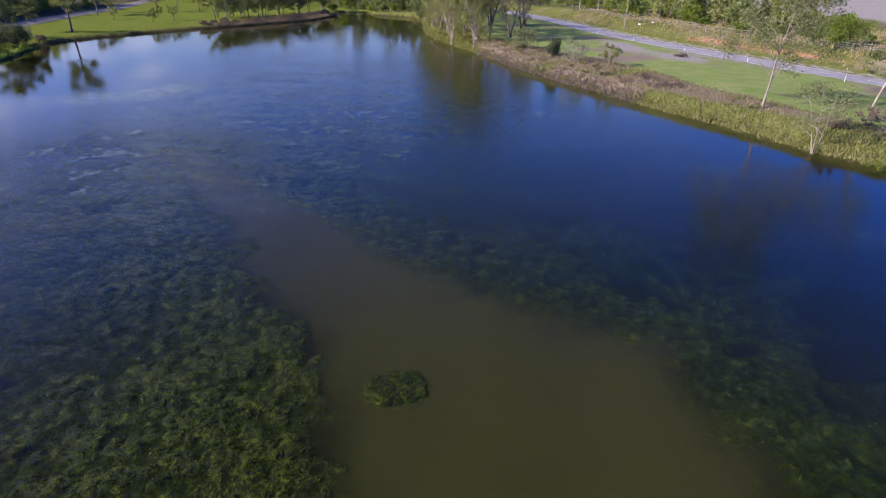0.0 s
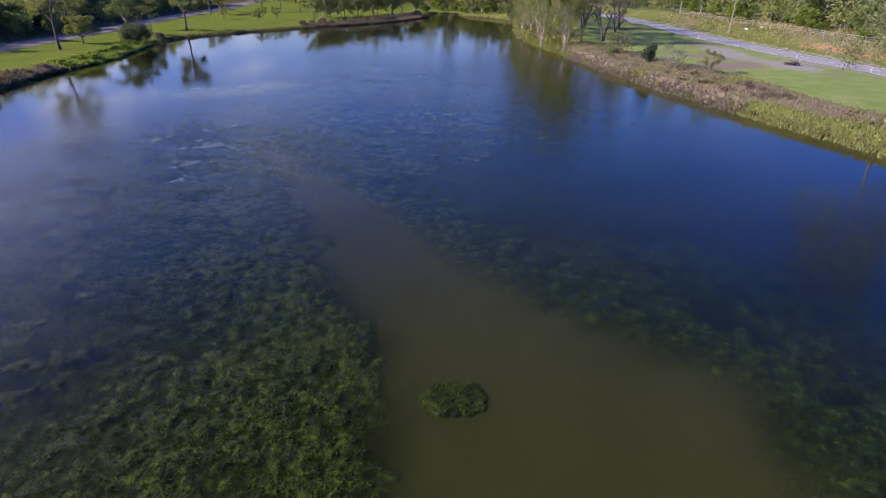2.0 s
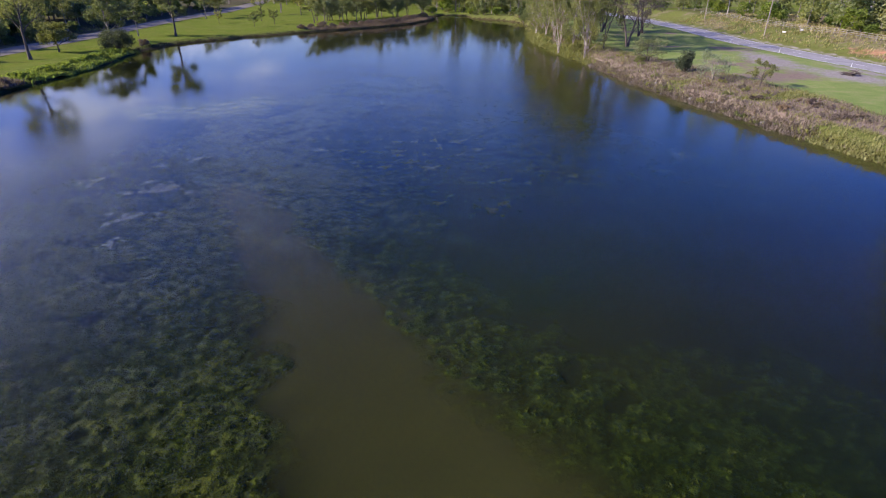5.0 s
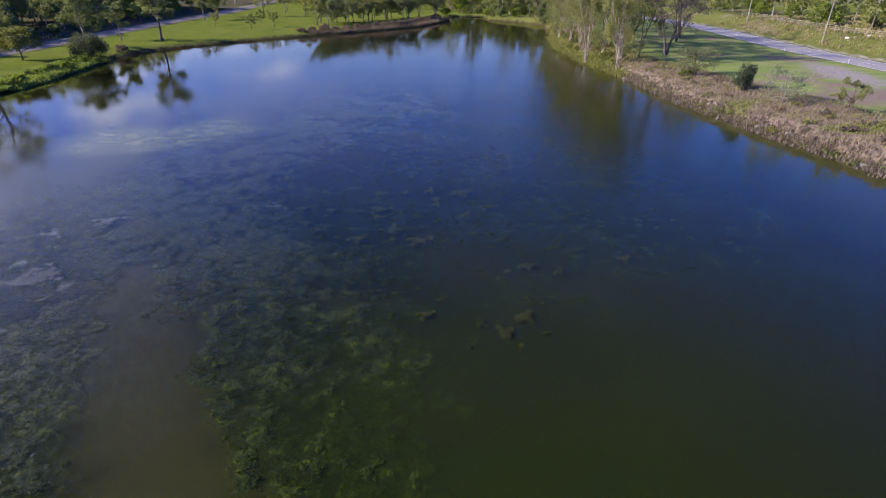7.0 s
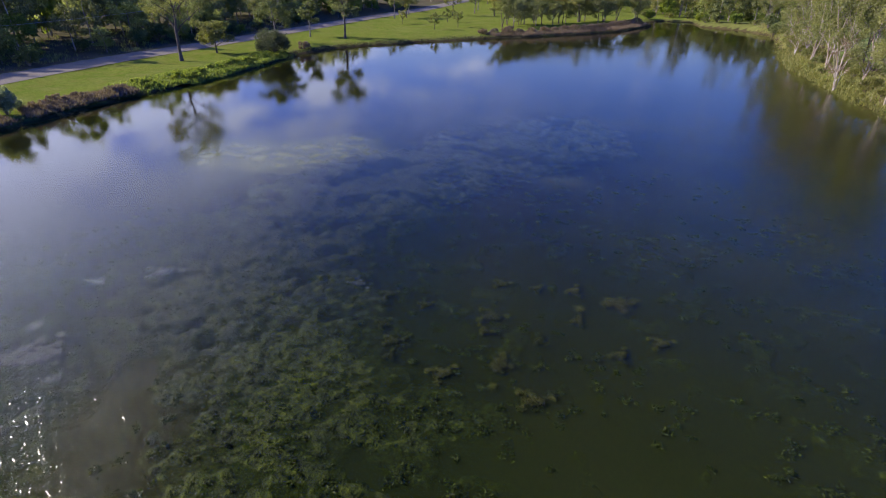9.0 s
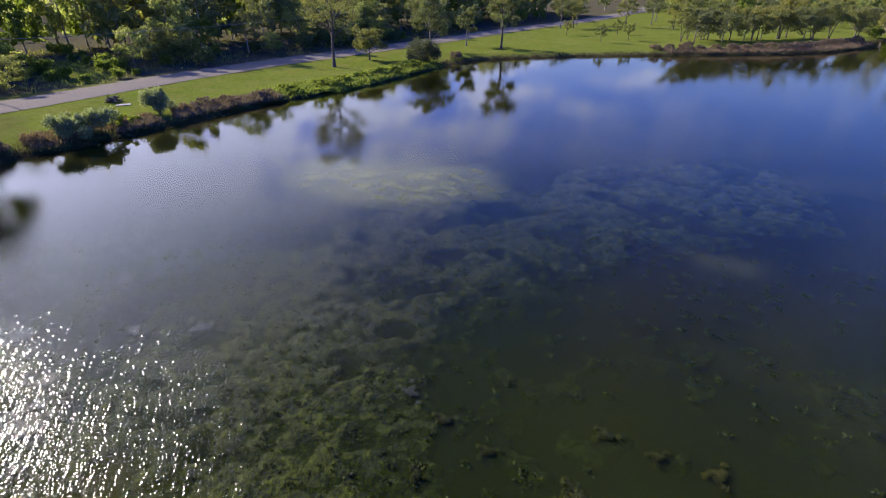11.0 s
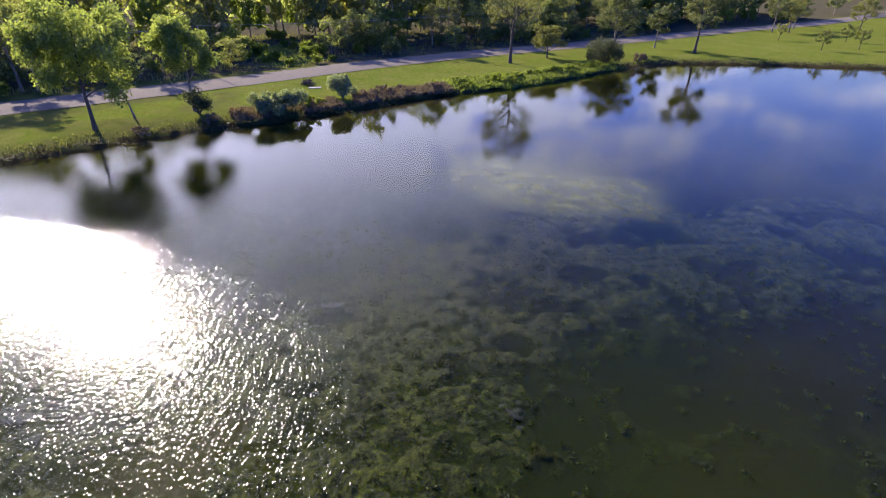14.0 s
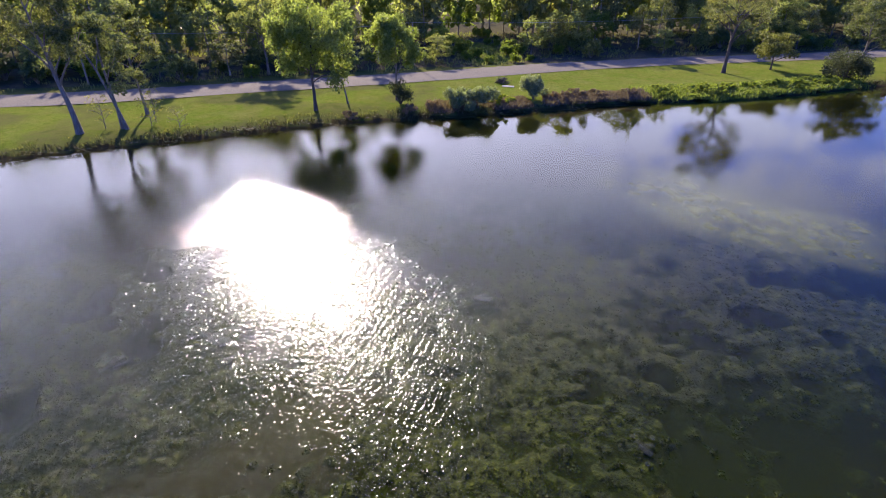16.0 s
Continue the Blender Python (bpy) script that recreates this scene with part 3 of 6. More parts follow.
    C = T[share] + g * size[share][:, None] * np.array([1.0, 1.0, flat])
    D = unit(rng.normal(size=(leaves, 3)) + np.array([0, 0, -droop]) + g * 0.6)
    L = leaf * rng.uniform(0.6, 1.4, leaves)
    LV, LF = leaf_quads(C, D, L, L * rng.uniform(0.35, 0.6, leaves), rng)
    tree = new(name)
    tagged(tree, label or "tall gum tree with drooping grey-green leaves", "tree")
    trunk = raw_part("trunk", *wood.done(), bark, tree, smooth=True)
    for arm in arms:
        raw_part("limb", *arm.done(), bark, trunk, smooth=True)
    raw_part("crown", LV, LF, leaf_mat, tree)
    return tree


def make_shrub(seed, height, width, leaves, leaf_mat, bark=None, name="shrub", label="", leaf=0.3, upright=0.2, lumps=14, hollow=0.45):
    rng = np.random.default_rng(seed)
    wood = Heap()
    C0, S0 = [], []
    for i in range(lumps):
        a, r = rng.random() * 6.28, width * 0.5 * rng.random() ** 0.6 * 0.78
        tip = np.array([np.cos(a) * r, np.sin(a) * r, height * rng.uniform(0.25, 0.82) * (1 - 0.35 * (r / (width * 0.5)) ** 2)])
        u = np.linspace(0, 1, 4)[:, None]
        wood.tube(np.array([0, 0, -0.15]) + (tip + np.array([0, 0, 0.15])) * np.concatenate([u ** 1.2, u ** 1.2, u ** 0.8], 1), 0.05 * height / 3 * (1.1 - u[:, 0]), 4)
        C0.append(tip), S0.append(rng.uniform(0.7, 1.2) * min(width, height) * 0.24)
    C0, S0 = np.array(C0), np.array(S0)
    share = rng.choice(lumps, leaves, p=S0 ** 2 / (S0 ** 2).sum())
    g = unit(rng.normal(size=(leaves, 3))) * (rng.random((leaves, 1)) ** hollow)
    C = C0[share] + g * S0[share][:, None]
    C[:, 2] = np.abs(C[:, 2] - 0.05) + 0.05
    D = unit(g + rng.normal(size=(leaves, 3)) * 0.7 + np.array([0, 0, upright]))
    L = leaf * rng.uniform(0.6, 1.4, leaves)
    LV, LF = leaf_quads(C, D, L, L * rng.uniform(0.3, 0.55, leaves), rng)
    ob = new(name)
    tagged(ob, label or "low rounded green shrub on the bank", "shrub")
    raw_part("woody_base", *wood.done(), bark or BARK_GREY, ob)
    raw_part("foliage", LV, LF, leaf_mat, ob)
    return ob


def stand(ob, x, y, turn=0.0, size=1.0, sink=0.05):
    """Puts a thing on the ground."""
    m = pose(x, y, lie1(x, y) - sink, 0, 0, turn)
    ob.matrix_basis = m @ Matrix.Diagonal((size, size, size, 1))
    return ob


def again(ob, x, y, turn, size, group="", z=None):
    c = copy_thing(ob, pose(x, y, (lie1(x, y) if z is None else z) - 0.05, 0, 0, turn))
    c.scale = (size, size, size * (0.92 + 0.16 * ((x * 7.7 + y * 3.3) % 1)))
    if group:
        c["group"] = group
    return c


def tufts(P, Z, height, blades, spread, mat, name, label, category, rng, lean=0.5, width=0.05):
    """Tufts of bent blades, one object."""
    n = len(P)
    h = height * rng.uniform(0.55, 1.3, n)
    a = rng.random((n, blades)) * 6.283
    out = rng.random((n, blades)) * lean
    root = np.stack([np.repeat(P[:, 0], blades), np.repeat(P[:, 1], blades), np.repeat(Z, blades) - 0.05], 1)
    root[:, :2] += rng.normal(size=(n * blades, 2)) * spread
    hh = np.repeat(h, blades) * rng.uniform(0.6, 1.1, n * blades)
    dx = np.stack([np.cos(a).ravel(), np.sin(a).ravel()], 1) * (out.ravel() * hh)[:, None]
    w = width * rng.uniform(0.6, 1.4, n * blades)
    s = np.stack([-np.sin(a).ravel(), np.cos(a).ravel()], 1) * w[:, None]
    mid = root + np.concatenate([dx * 0.35, hh[:, None] * 0.6], 1)
    tip = root + np.concatenate([dx, hh[:, None]], 1)
    z0 = np.zeros((len(s), 1))
    S = np.concatenate([s, z0], 1)
    V = np.stack([root - S * 0.6, root + S * 0.6, mid + S, tip, mid - S], 1).reshape(-1, 3)
    base = np.arange(n * blades)[:, None] * 5
    F = base + np.array([[0, 1, 2, 4]])
    me = bpy.data.meshes.new(name)
    faces3 = base + np.array([[4, 2, 3]])
    loops = np.concatenate([F.ravel(), faces3.ravel()]).astype(np.int32)
    starts = np.concatenate([np.arange(len(F)) * 4, len(F) * 4 + np.arange(len(faces3)) * 3]).astype(np.int32)
    me.vertices.add(len(V))
    me.vertices.foreach_set("co", V.astype(np.float32).ravel())
    me.loops.add(len(loops))
    me.loops.foreach_set("vertex_index", loops)
    me.polygons.add(len(starts))
    me.polygons.foreach_set("loop_start", starts)
    me.update(calc_edges=True)
    me.materials.append(mat)
    return tagged(new(name, me), label, category, kind="stuff")


# ---- ground ----
def axis(lo, hi, fine, far):
    a = list(np.arange(lo, hi + 0.01, fine))
    s, v = fine, hi
    while v < far:
        s = min(s * 1.22, 120)
        v += s
        a.append(v)
    s, v = fine, lo
    while v > -far:
        s = min(s * 1.22, 120)
        v -= s
        a.insert(0, v)
    return np.array(a)


gx, gy = axis(-132, 90, 1.2, 2500), axis(5, 288, 1.3, 2500)
GX, GY = np.meshgrid(gx, gy, indexing="ij")
GP = np.stack([GX.ravel(), GY.ravel()], 1)
GZ = lie(GP)
nx, ny = len(gx), len(gy)
ii, jj = np.meshgrid(np.arange(nx - 1), np.arange(ny - 1), indexing="ij")
GF = np.stack([ii * ny + jj, (ii + 1) * ny + jj, (ii + 1) * ny + jj + 1, ii * ny + jj + 1], -1).reshape(-1, 4)
ground_mesh = raw_mesh("ground", np.concatenate([GP, GZ[:, None]], 1), GF, GROUND, True)
gd = shore_distance(GP)
grd, grs = away(GP, ROAD_LINE)
grd = grd * grs
gtd, gts = away(GP, TRACK_LINE)
gtd = gtd * gts
on_right = step(GP[:, 0] + 0.12 * (GP[:, 1] - 260), -40, -12) * (GP[:, 1] < 280)
on_left = 1 - on_right
lawn_left = (1 - 0.85 * step(GP[:, 1], 82, 58) * rough(GP, 4.5, 14)) * on_left * step(gd, 1.5, 3.0) * step(gtd, 2.6, 3.4) * step(GP[:, 1], 420, 330)
dip = bank_width(GP)
lawn_right = on_right * step(gd, dip - 1, dip + 2) * step(-grd, 4.0, 6.0)
clearing = np.exp(-((GP[:, 0] + 134) / 18) ** 2 - ((GP[:, 1] - 80) / 8) ** 2)
lawn_mask = np.clip(lawn_left + lawn_right + clearing, 0, 1)
dry_mask = np.clip(on_right * step(gd, -0.2, 0.4) * step(-gd, -dip - 1, -dip + 2) * (0.1 + 0.85 * pinkness(GP)) + 1.05 * lawn_right * rough(GP, 12, 10) * rough(GP, 4, 12) + step(grd, 5, 7) * (0.12 + 0.45 * rough(GP, 9, 13)), 0, 1)
strip = 0.5 * step(2.2 - np.abs(grd + 8.5), 0, 1.5) * step(GP[:, 1], 90, 104) * step(GP[:, 1], 150, 128)
pull_off = strip + 0.8 * np.exp(-((GP[:, 0] - 46) / 5.5) ** 2 - ((GP[:, 1] - 139) / 17) ** 2) + 0.8 * np.exp(-((GP[:, 0] - 53) / 5) ** 2 - ((GP[:, 1] - 119) / 9) ** 2)
shoulder = step(1.6 - np.abs(np.abs(grd) - 5.0), 0, 1.2) * 0.55 + step(1.0 - np.abs(np.abs(gtd) - 3.4), 0, 1) * 0.6
paddock = step(GP[:, 0] - 0.1 * GP[:, 1], 112, 120) * step(GP[:, 1], 60, 90) * 0.75
gravel_mask = np.clip(pull_off + shoulder + paddock, 0, 1)
col = ground_mesh.color_attributes.new("zone", "FLOAT_COLOR", "POINT")
col.data.foreach_set("color", np.stack([lawn_mask, dry_mask, gravel_mask, np.ones(len(GP))], 1).astype(np.float32).ravel())
CHANNEL = [(-3, -16), (-3, 15), (-4, 18), (-5, 21), (-6, 25), (-9, 28.5), (-12, 32), (-15, 38), (-19, 44), (-25, 51), (-30, 57), (-31, 61), (-27, 60), (-23, 55.5),
           (-19.5, 51), (-14.5, 45.5), (-9, 40.5), (-5, 35.5), (1, 30), (7, 26), (12.5, 23.5), (10.5, 21), (12, 19), (13, 16.5), (12, 13), (12, -16)]
cd, _ = away(GP, CHANNEL, True)
channel_mask = step(np.where(inside(GP, CHANNEL), cd, -cd), -1.6, 0.9)
red_mask = 0.55 * np.exp(-((grd - 9) / 3.0) ** 2) * step(GP[:, 1], 165, 150) * step(GP[:, 1], 95, 120)
under = step(-gd, -0.75, -0.3)
weedy = under * (1 - channel_mask) * step(-gd, 1.5, 5)
col = ground_mesh.color_attributes.new("soil", "FLOAT_COLOR", "POINT")
col.data.foreach_set("color", np.stack([red_mask, under, weedy, np.ones(len(GP))], 1).astype(np.float32).ravel())
sunny = step(GP[:, 1], 78, 66)
woods_floor = np.clip(step(-gtd, 3.4 + 3.8 * sunny, 4.6 + 5.0 * sunny) * (1 - 0.9 * clearing) + step(GP[:, 1], 400, 430), 0, 1)
col = ground_mesh.color_attributes.new("litter", "FLOAT_COLOR", "POINT")
col.data.foreach_set("color", np.stack([woods_floor, on_right, on_right, on_right], 1).astype(np.float32).ravel())
ground = tagged(new("ground", ground_mesh), "grassy banks and muddy pond bed with dry patches", "ground", kind="structure")


def ribbon(name, line, width, material, label, lift, offset=0.0, dash=None, category="road"):
    """A strip that follows a line over the ground."""
    L = np.array(line, float)
    s = np.concatenate([[0], np.cumsum(np.hypot(*np.diff(L, axis=0).T))])
    u = np.arange(0, s[-1], 1.5)
    c = np.stack([np.interp(u, s, L[:, 0]), np.interp(u, s, L[:, 1])], 1)
    for _ in range(12):
        c[1:-1] = (c[:-2] + 2 * c[1:-1] + c[2:]) / 4
    t = unit(np.gradient(c, axis=0))
    nrm = np.stack([t[:, 1], -t[:, 0]], 1)
    across = np.linspace(-0.5, 0.5, 7 if width > 1 else 2)
    wv = width + (rough(c, 2.3, 11) - 0.5) * (0.9 if material is TRACK else 0.0)
    Pn = c[:, None] + nrm[:, None] * (offset + across[None, :, None] * wv[:, None, None])
    Z = (1.0 if line is TRACK_LINE else 1.8) + lift + 0.06 * (1 - (2 * across * width / 8) ** 2)[None, :] * (width > 1) + np.zeros(Pn.shape[:2])
    V = np.concatenate([Pn, Z[..., None]], 2).reshape(-1, 3)
    n, m = Pn.shape[:2]
    i, j = np.meshgrid(np.arange(n - 1), np.arange(m - 1), indexing="ij")
    if dash:
        keep = (i[:, 0] % dash[0]) < dash[1]
        i, j = i[keep], j[keep]
    F = np.stack([i * m + j, i * m + j + 1, (i + 1) * m + j + 1, (i + 1) * m + j], -1).reshape(-1, 4)
    return tagged(new(name, raw_mesh(name, V, F, material, True)), label, category, kind="structure")


ribbon("road", ROAD_LINE, 8.4, ASPHALT, "grey sealed two-lane road", 0.05)
ribbon("trim", ROAD_LINE, 0.16, PAINT, "white painted road edge line", 0.085, -3.7, category="road marking")
ribbon("trim", ROAD_LINE, 0.16, PAINT, "white painted road edge line", 0.085, 3.7, category="road marking")
ribbon("trim", ROAD_LINE, 0.14, PAINT, "broken white centre line on the road", 0.125, 0.0, (6, 2), category="road marking")
ribbon("path", TRACK_LINE, 9.2, TRACK, "pale gravel track beside the lawn", 0.05, 1.4)

def sheet(nx, ny):
    x, y = np.meshgrid(np.linspace(-115, 65, nx), np.linspace(-70, 305, ny), indexing="ij")
    i, j = np.meshgrid(np.arange(nx - 1), np.arange(ny - 1), indexing="ij")
    return np.stack([x.ravel(), y.ravel()], 1), np.stack([i * ny + j, (i + 1) * ny + j, (i + 1) * ny + j + 1, i * ny + j + 1], -1).reshape(-1, 4)


SP, SF = sheet(91, 188)
sd, _ = away(SP, CHANNEL, True)
inner = np.where(inside(SP, CHANNEL), sd, -sd)
stir = 0.32 + 0.6 * step(inner, -1.8, 0.6) + 0.3 * np.exp(-np.abs(shore_distance(SP)) / 2.0)
stir = np.clip(stir * (0.5 + 0.5 * step(SP[:, 1], -14, 4)) * (1 - 0.75 * step(SP[:, 1], 58, 71)), 0.36, 0.92)
BLOOM = [(-57.5, 80.5), (-62, 86), (-60, 89), (-52.6, 93), (-48.6, 99), (-42.5, 99.5), (-40, 94), (-41.6, 86.5), (-46.3, 83)]
bd, _ = away(SP, BLOOM, True)
bloom_in = step(np.where(inside(SP, BLOOM), bd, -bd) + 3 * (rough(SP, 4, 82) - 0.5), -2.2, 1.6)
bloom_and_reflection = np.clip(np.maximum(bloom_in, 0.5 * capsule(SP, (-21.5, 96.3), (-19, 96.9), 2.6)), 0, 1)
bloom_and_reflection = np.clip(np.maximum(bloom_and_reflection, 0.25 * capsule(SP, (-44, 62), (-36, 70), 9)), 0, 1)
# olive band along the west shore: silt plus the bank's reflection, painted in
bloom_and_reflection = np.maximum(bloom_and_reflection, 0.55 * np.exp(-np.abs(shore_distance(SP)) / 4.0) * (SP[:, 0] < -60))
mottle = capsule(SP, (-56, 104), (-8, 112), 40) * step(rough(SP, 5, 56) + 0.4 * rough(SP, 2.2, 57), 0.55, 0.95)
bloom_and_reflection = np.maximum(bloom_and_reflection, 0.3 * np.clip(mottle, 0, 1))
# brown-olive band off the east bank: its reflection tinted into the silty shallows
bloom_and_reflection = np.maximum(bloom_and_reflection, 0.7 * step(-shore_distance(SP) + 6 * (rough(SP, 6, 84) - 0.5), 14, 1) * (SP[:, 0] > -5) * step(SP[:, 1], 62, 80))
green = step(30 + inner, 0, 16) * step(-inner, -0.5, 3.0) * (0.55 + 0.45 * step(rough(SP, 7, 54), 0.3, 0.7))
green = np.maximum(green, np.maximum(capsule(SP, (-20, 56), (-44, 86), 22), 0.8 * capsule(SP, (-6, 62), (10, 90), 34)))
green = green * step(-inner, -0.5, 3.0)
stir = stir + 0.2 * capsule(SP, (4, 66), (2, 150), 44) * step(SP[:, 0], -22, -4)
stir = np.clip(stir + 0.02 * green + 0.17 * capsule(SP, (-8, 64), (12, 90), 36) + 0.1 * capsule(SP, (-24, 76), (-26, 92), 14), 0, 0.92)
share = 1 - (1 - stir) ** (1 / 3)
for depth in (-0.17, -0.29, -0.43, -0.6, -0.84):
    if depth > -0.5:
        silt_mesh, s4 = raw_mesh("water_silt", np.concatenate([SP, np.full((len(SP), 1), depth)], 1), SF, SILT), np.stack([share, bloom_and_reflection, green, green], 1)
    else:
        silt_mesh, s4 = raw_mesh("water_silt", [(x, y, depth) for x, y in ((-115, -70), (65, -70), (65, 305), (-115, 305))], [(0, 1, 2, 3)], SILT), np.tile([[0.28, 0.0, 0.4, 1.0]], (4, 1))
    col = silt_mesh.color_attributes.new("stirred", "FLOAT_COLOR", "POINT")
    col.data.foreach_set("color", s4.astype(np.float32).ravel())
    tagged(new("water_silt", silt_mesh), "olive silt hanging in the pond water", "water", kind="structure")
off_shore = -shore_distance(SP)
still = capsule(SP, (-76, 92), (-72, 160), 34)
gusty = capsule(SP, (-45, 49), (-34, 53), 23)
lee = np.where(SP[:, 0] < -35, (0.13 + 0.17 * step(SP[:, 1], 84, 70)) * step(off_shore, 0, 2) + 0.75 * step(off_shore, 10, 50), step(off_shore, 2, 18))
windy = lee * (1 - 0.9 * still) * (0.5 + 0.5 * rough(SP, 30, 51)) * (0.14 + 0.86 * step(SP[:, 1], 160, 100)) * (0.7 + 0.3 * step(SP[:, 0], 10, -10)) * (0.5 + 0.25 * step(SP[:, 1], 85, 60) + 0.95 * gusty + 0.55 * capsule(SP, (-36, 20), (-34, 44), 24))
water_mesh = raw_mesh("water", np.concatenate([SP, np.zeros((len(SP), 1))], 1), SF, WATER)
col = water_mesh.color_attributes.new("wind", "FLOAT_COLOR", "POINT")
col.data.foreach_set("color", np.repeat((0.06 + 0.94 * windy)[:, None], 4, 1).astype(np.float32).ravel())
tagged(new("water", water_mesh), "rippled pond water reflecting blue sky", "water", kind="structure")


# ---- water weed ----
SPINE = [(4, -16), (4, 20), (-3, 29), (-10, 36.5), (-17, 45), (-27, 57)]
WEST_OUT = [(-18, -6), (-19.5, 14), (-20, 21), (-21.5, 28), (-24.5, 36), (-29.5, 43), (-33, 52), (-35, 62)]
EAST_OUT = [(26, -6), (24.5, 12), (23, 22), (20, 28), (15.5, 33.5), (9, 38.5), (1, 43), (-6, 48.5), (-13, 54), (-20, 62)]
NORTH_SPINE = [(-8, 45), (-14, 52), (-21.5, 59), (-31, 66), (-35.5, 76), (-35.5, 86), (-31, 100), (-26, 112)]
JITTER = RNG.random((128, 128, 3))


def puffs(P, size, seed=0):
    """Rounded hummocks side by side, 0 in the gaps to 1 on the tops."""
    q = P / size + np.array([seed * 11.3, seed * 5.7])
    i = np.floor(q).astype(int)
    best = np.zeros(len(P))
    for a in (-1, 0, 1):
        for b in (-1, 0, 1):
            h = JITTER[(i[:, 0] + a) % 128, (i[:, 1] + b) % 128]
            d = np.hypot(i[:, 0] + a + h[:, 0] - q[:, 0], i[:, 1] + b + h[:, 1] - q[:, 1])
            r = 0.42 + 0.4 * h[:, 2]
            best = np.maximum(best, (0.55 + 0.45 * h[:, 2]) * np.sqrt(np.clip(1 - (d / r) ** 2, 0, 1)))
    return best


def scatter(n, x0, y0, x1, y1, density, rng):
    P = rng.random((n, 2)) * np.array([x1 - x0, y1 - y0]) + np.array([x0, y0])
    return P[rng.random(n) < density(P)]


def bare_of_channel(P):
    d, _ = away(P, CHANNEL, True)
    return np.where(inside(P, CHANNEL), -d, d) + (rough(P, 2.6, 21) - 0.5) * 2.4 + (rough(P, 0.8, 20) - 0.5) * 1.2


def fray(P, seed):
    """Wander of a bed's outer edge, in metres."""
    return 7 * (rough(P, 5.5, seed) - 0.5) + 3 * (rough(P, 1.7, seed + 1) - 0.5)


def near_end(P):
    return step(P[:, 1] + 6 * (rough(P, 3.5, 68) - 0.5), 0.0, 8.0)


def west_bed(P):
    c = bare_of_channel(P)
    o, s = away(P, WEST_OUT)
    o = o * s + fray(P, 70)
    thick = step(o, -2.5, 2.5) * (0.62 + 0.38 * step(rough(P, 2.2, 24), 0.25, 0.5))
    loose = 0.85 * step(o, -30, -6) * step(rough(P, 2.4, 22) + 0.5 * rough(P, 1.0, 23), 0.3, 0.72)
    return np.where(away(P, SPINE)[1] < 0, np.maximum(np.maximum(thick, loose), 0.75 * capsule(P, (-22, 10), (-19, 20), 6) * step(rough(P, 1.4, 85), 0.15, 0.5)) * step(c, -1.6, 1.6), 0) * step(P[:, 1] + fray(P, 74), 66, 58) * near_end(P)


def east_bed(P):
    c = bare_of_channel(P)
    o, s = away(P, EAST_OUT)
    o = -o * s + fray(P, 72)
    holes = step(rough(P, 2.3, 25) + 0.45 * rough(P, 0.9, 26), 0.34, 0.62)
    thick = step(o, -6, 3) * (0.3 + 0.7 * np.maximum(holes, 0.55 * step(c, 6, 1)))
    return np.where(away(P, SPINE)[1] > 0, step(c, -1.6, 1.6) * thick, 0) * step(P[:, 1] + fray(P, 76), 66, 58) * near_end(P)


def north_bed(P):
    c = bare_of_channel(P)
    d, _ = away(P, NORTH_SPINE)
    thin = step(P[:, 1], 66, 82)
    main = step(4.6 + 4.2 * step(P[:, 1], 52, 66) - d + 0.7 * fray(P, 80), -3, 3) * (1 - 0.1 * thin)
    mask = step(rough(P, 1.9, 27) + 0.5 * rough(P, 0.8, 28), 0.25 + 0.2 * thin, 0.65 + 0.22 * thin)
    drift = 0.35 * capsule(P, (-52, 60), (-36, 58), 9)
    strewn = capsule(P, (-34, 66), (2, 78), 24) * step(rough(P, 1.3, 60) + 0.5 * rough(P, 0.6, 61) + 0.3 * rough(P, 6, 62), 0.92, 1.2)
    return np.maximum(step(c, -1.4, 1.4) * np.maximum(main, drift) * (0.35 + 0.65 * mask) * step(P[:, 1] + fray(P, 78), 44, 52), 0.55 * strewn * step(P[:, 1], 56, 62))


def canopy_height(P, dens, top, wave):
    """Top of the weed: hummocks where it is thick, sunk where it thins out."""
    lump = 0.62 * puffs(P, 0.85, 1) + 0.38 * puffs(P, 0.4, 2)
    full = step(np.clip(dens, 0, 1) + 0.4 * (rough(P, 1.6, 31) - 0.5), 0.02, 0.62)
    return -0.95 + (top(P) + 0.95) * full - wave * (1 - lump) * (0.3 + 0.7 * full)


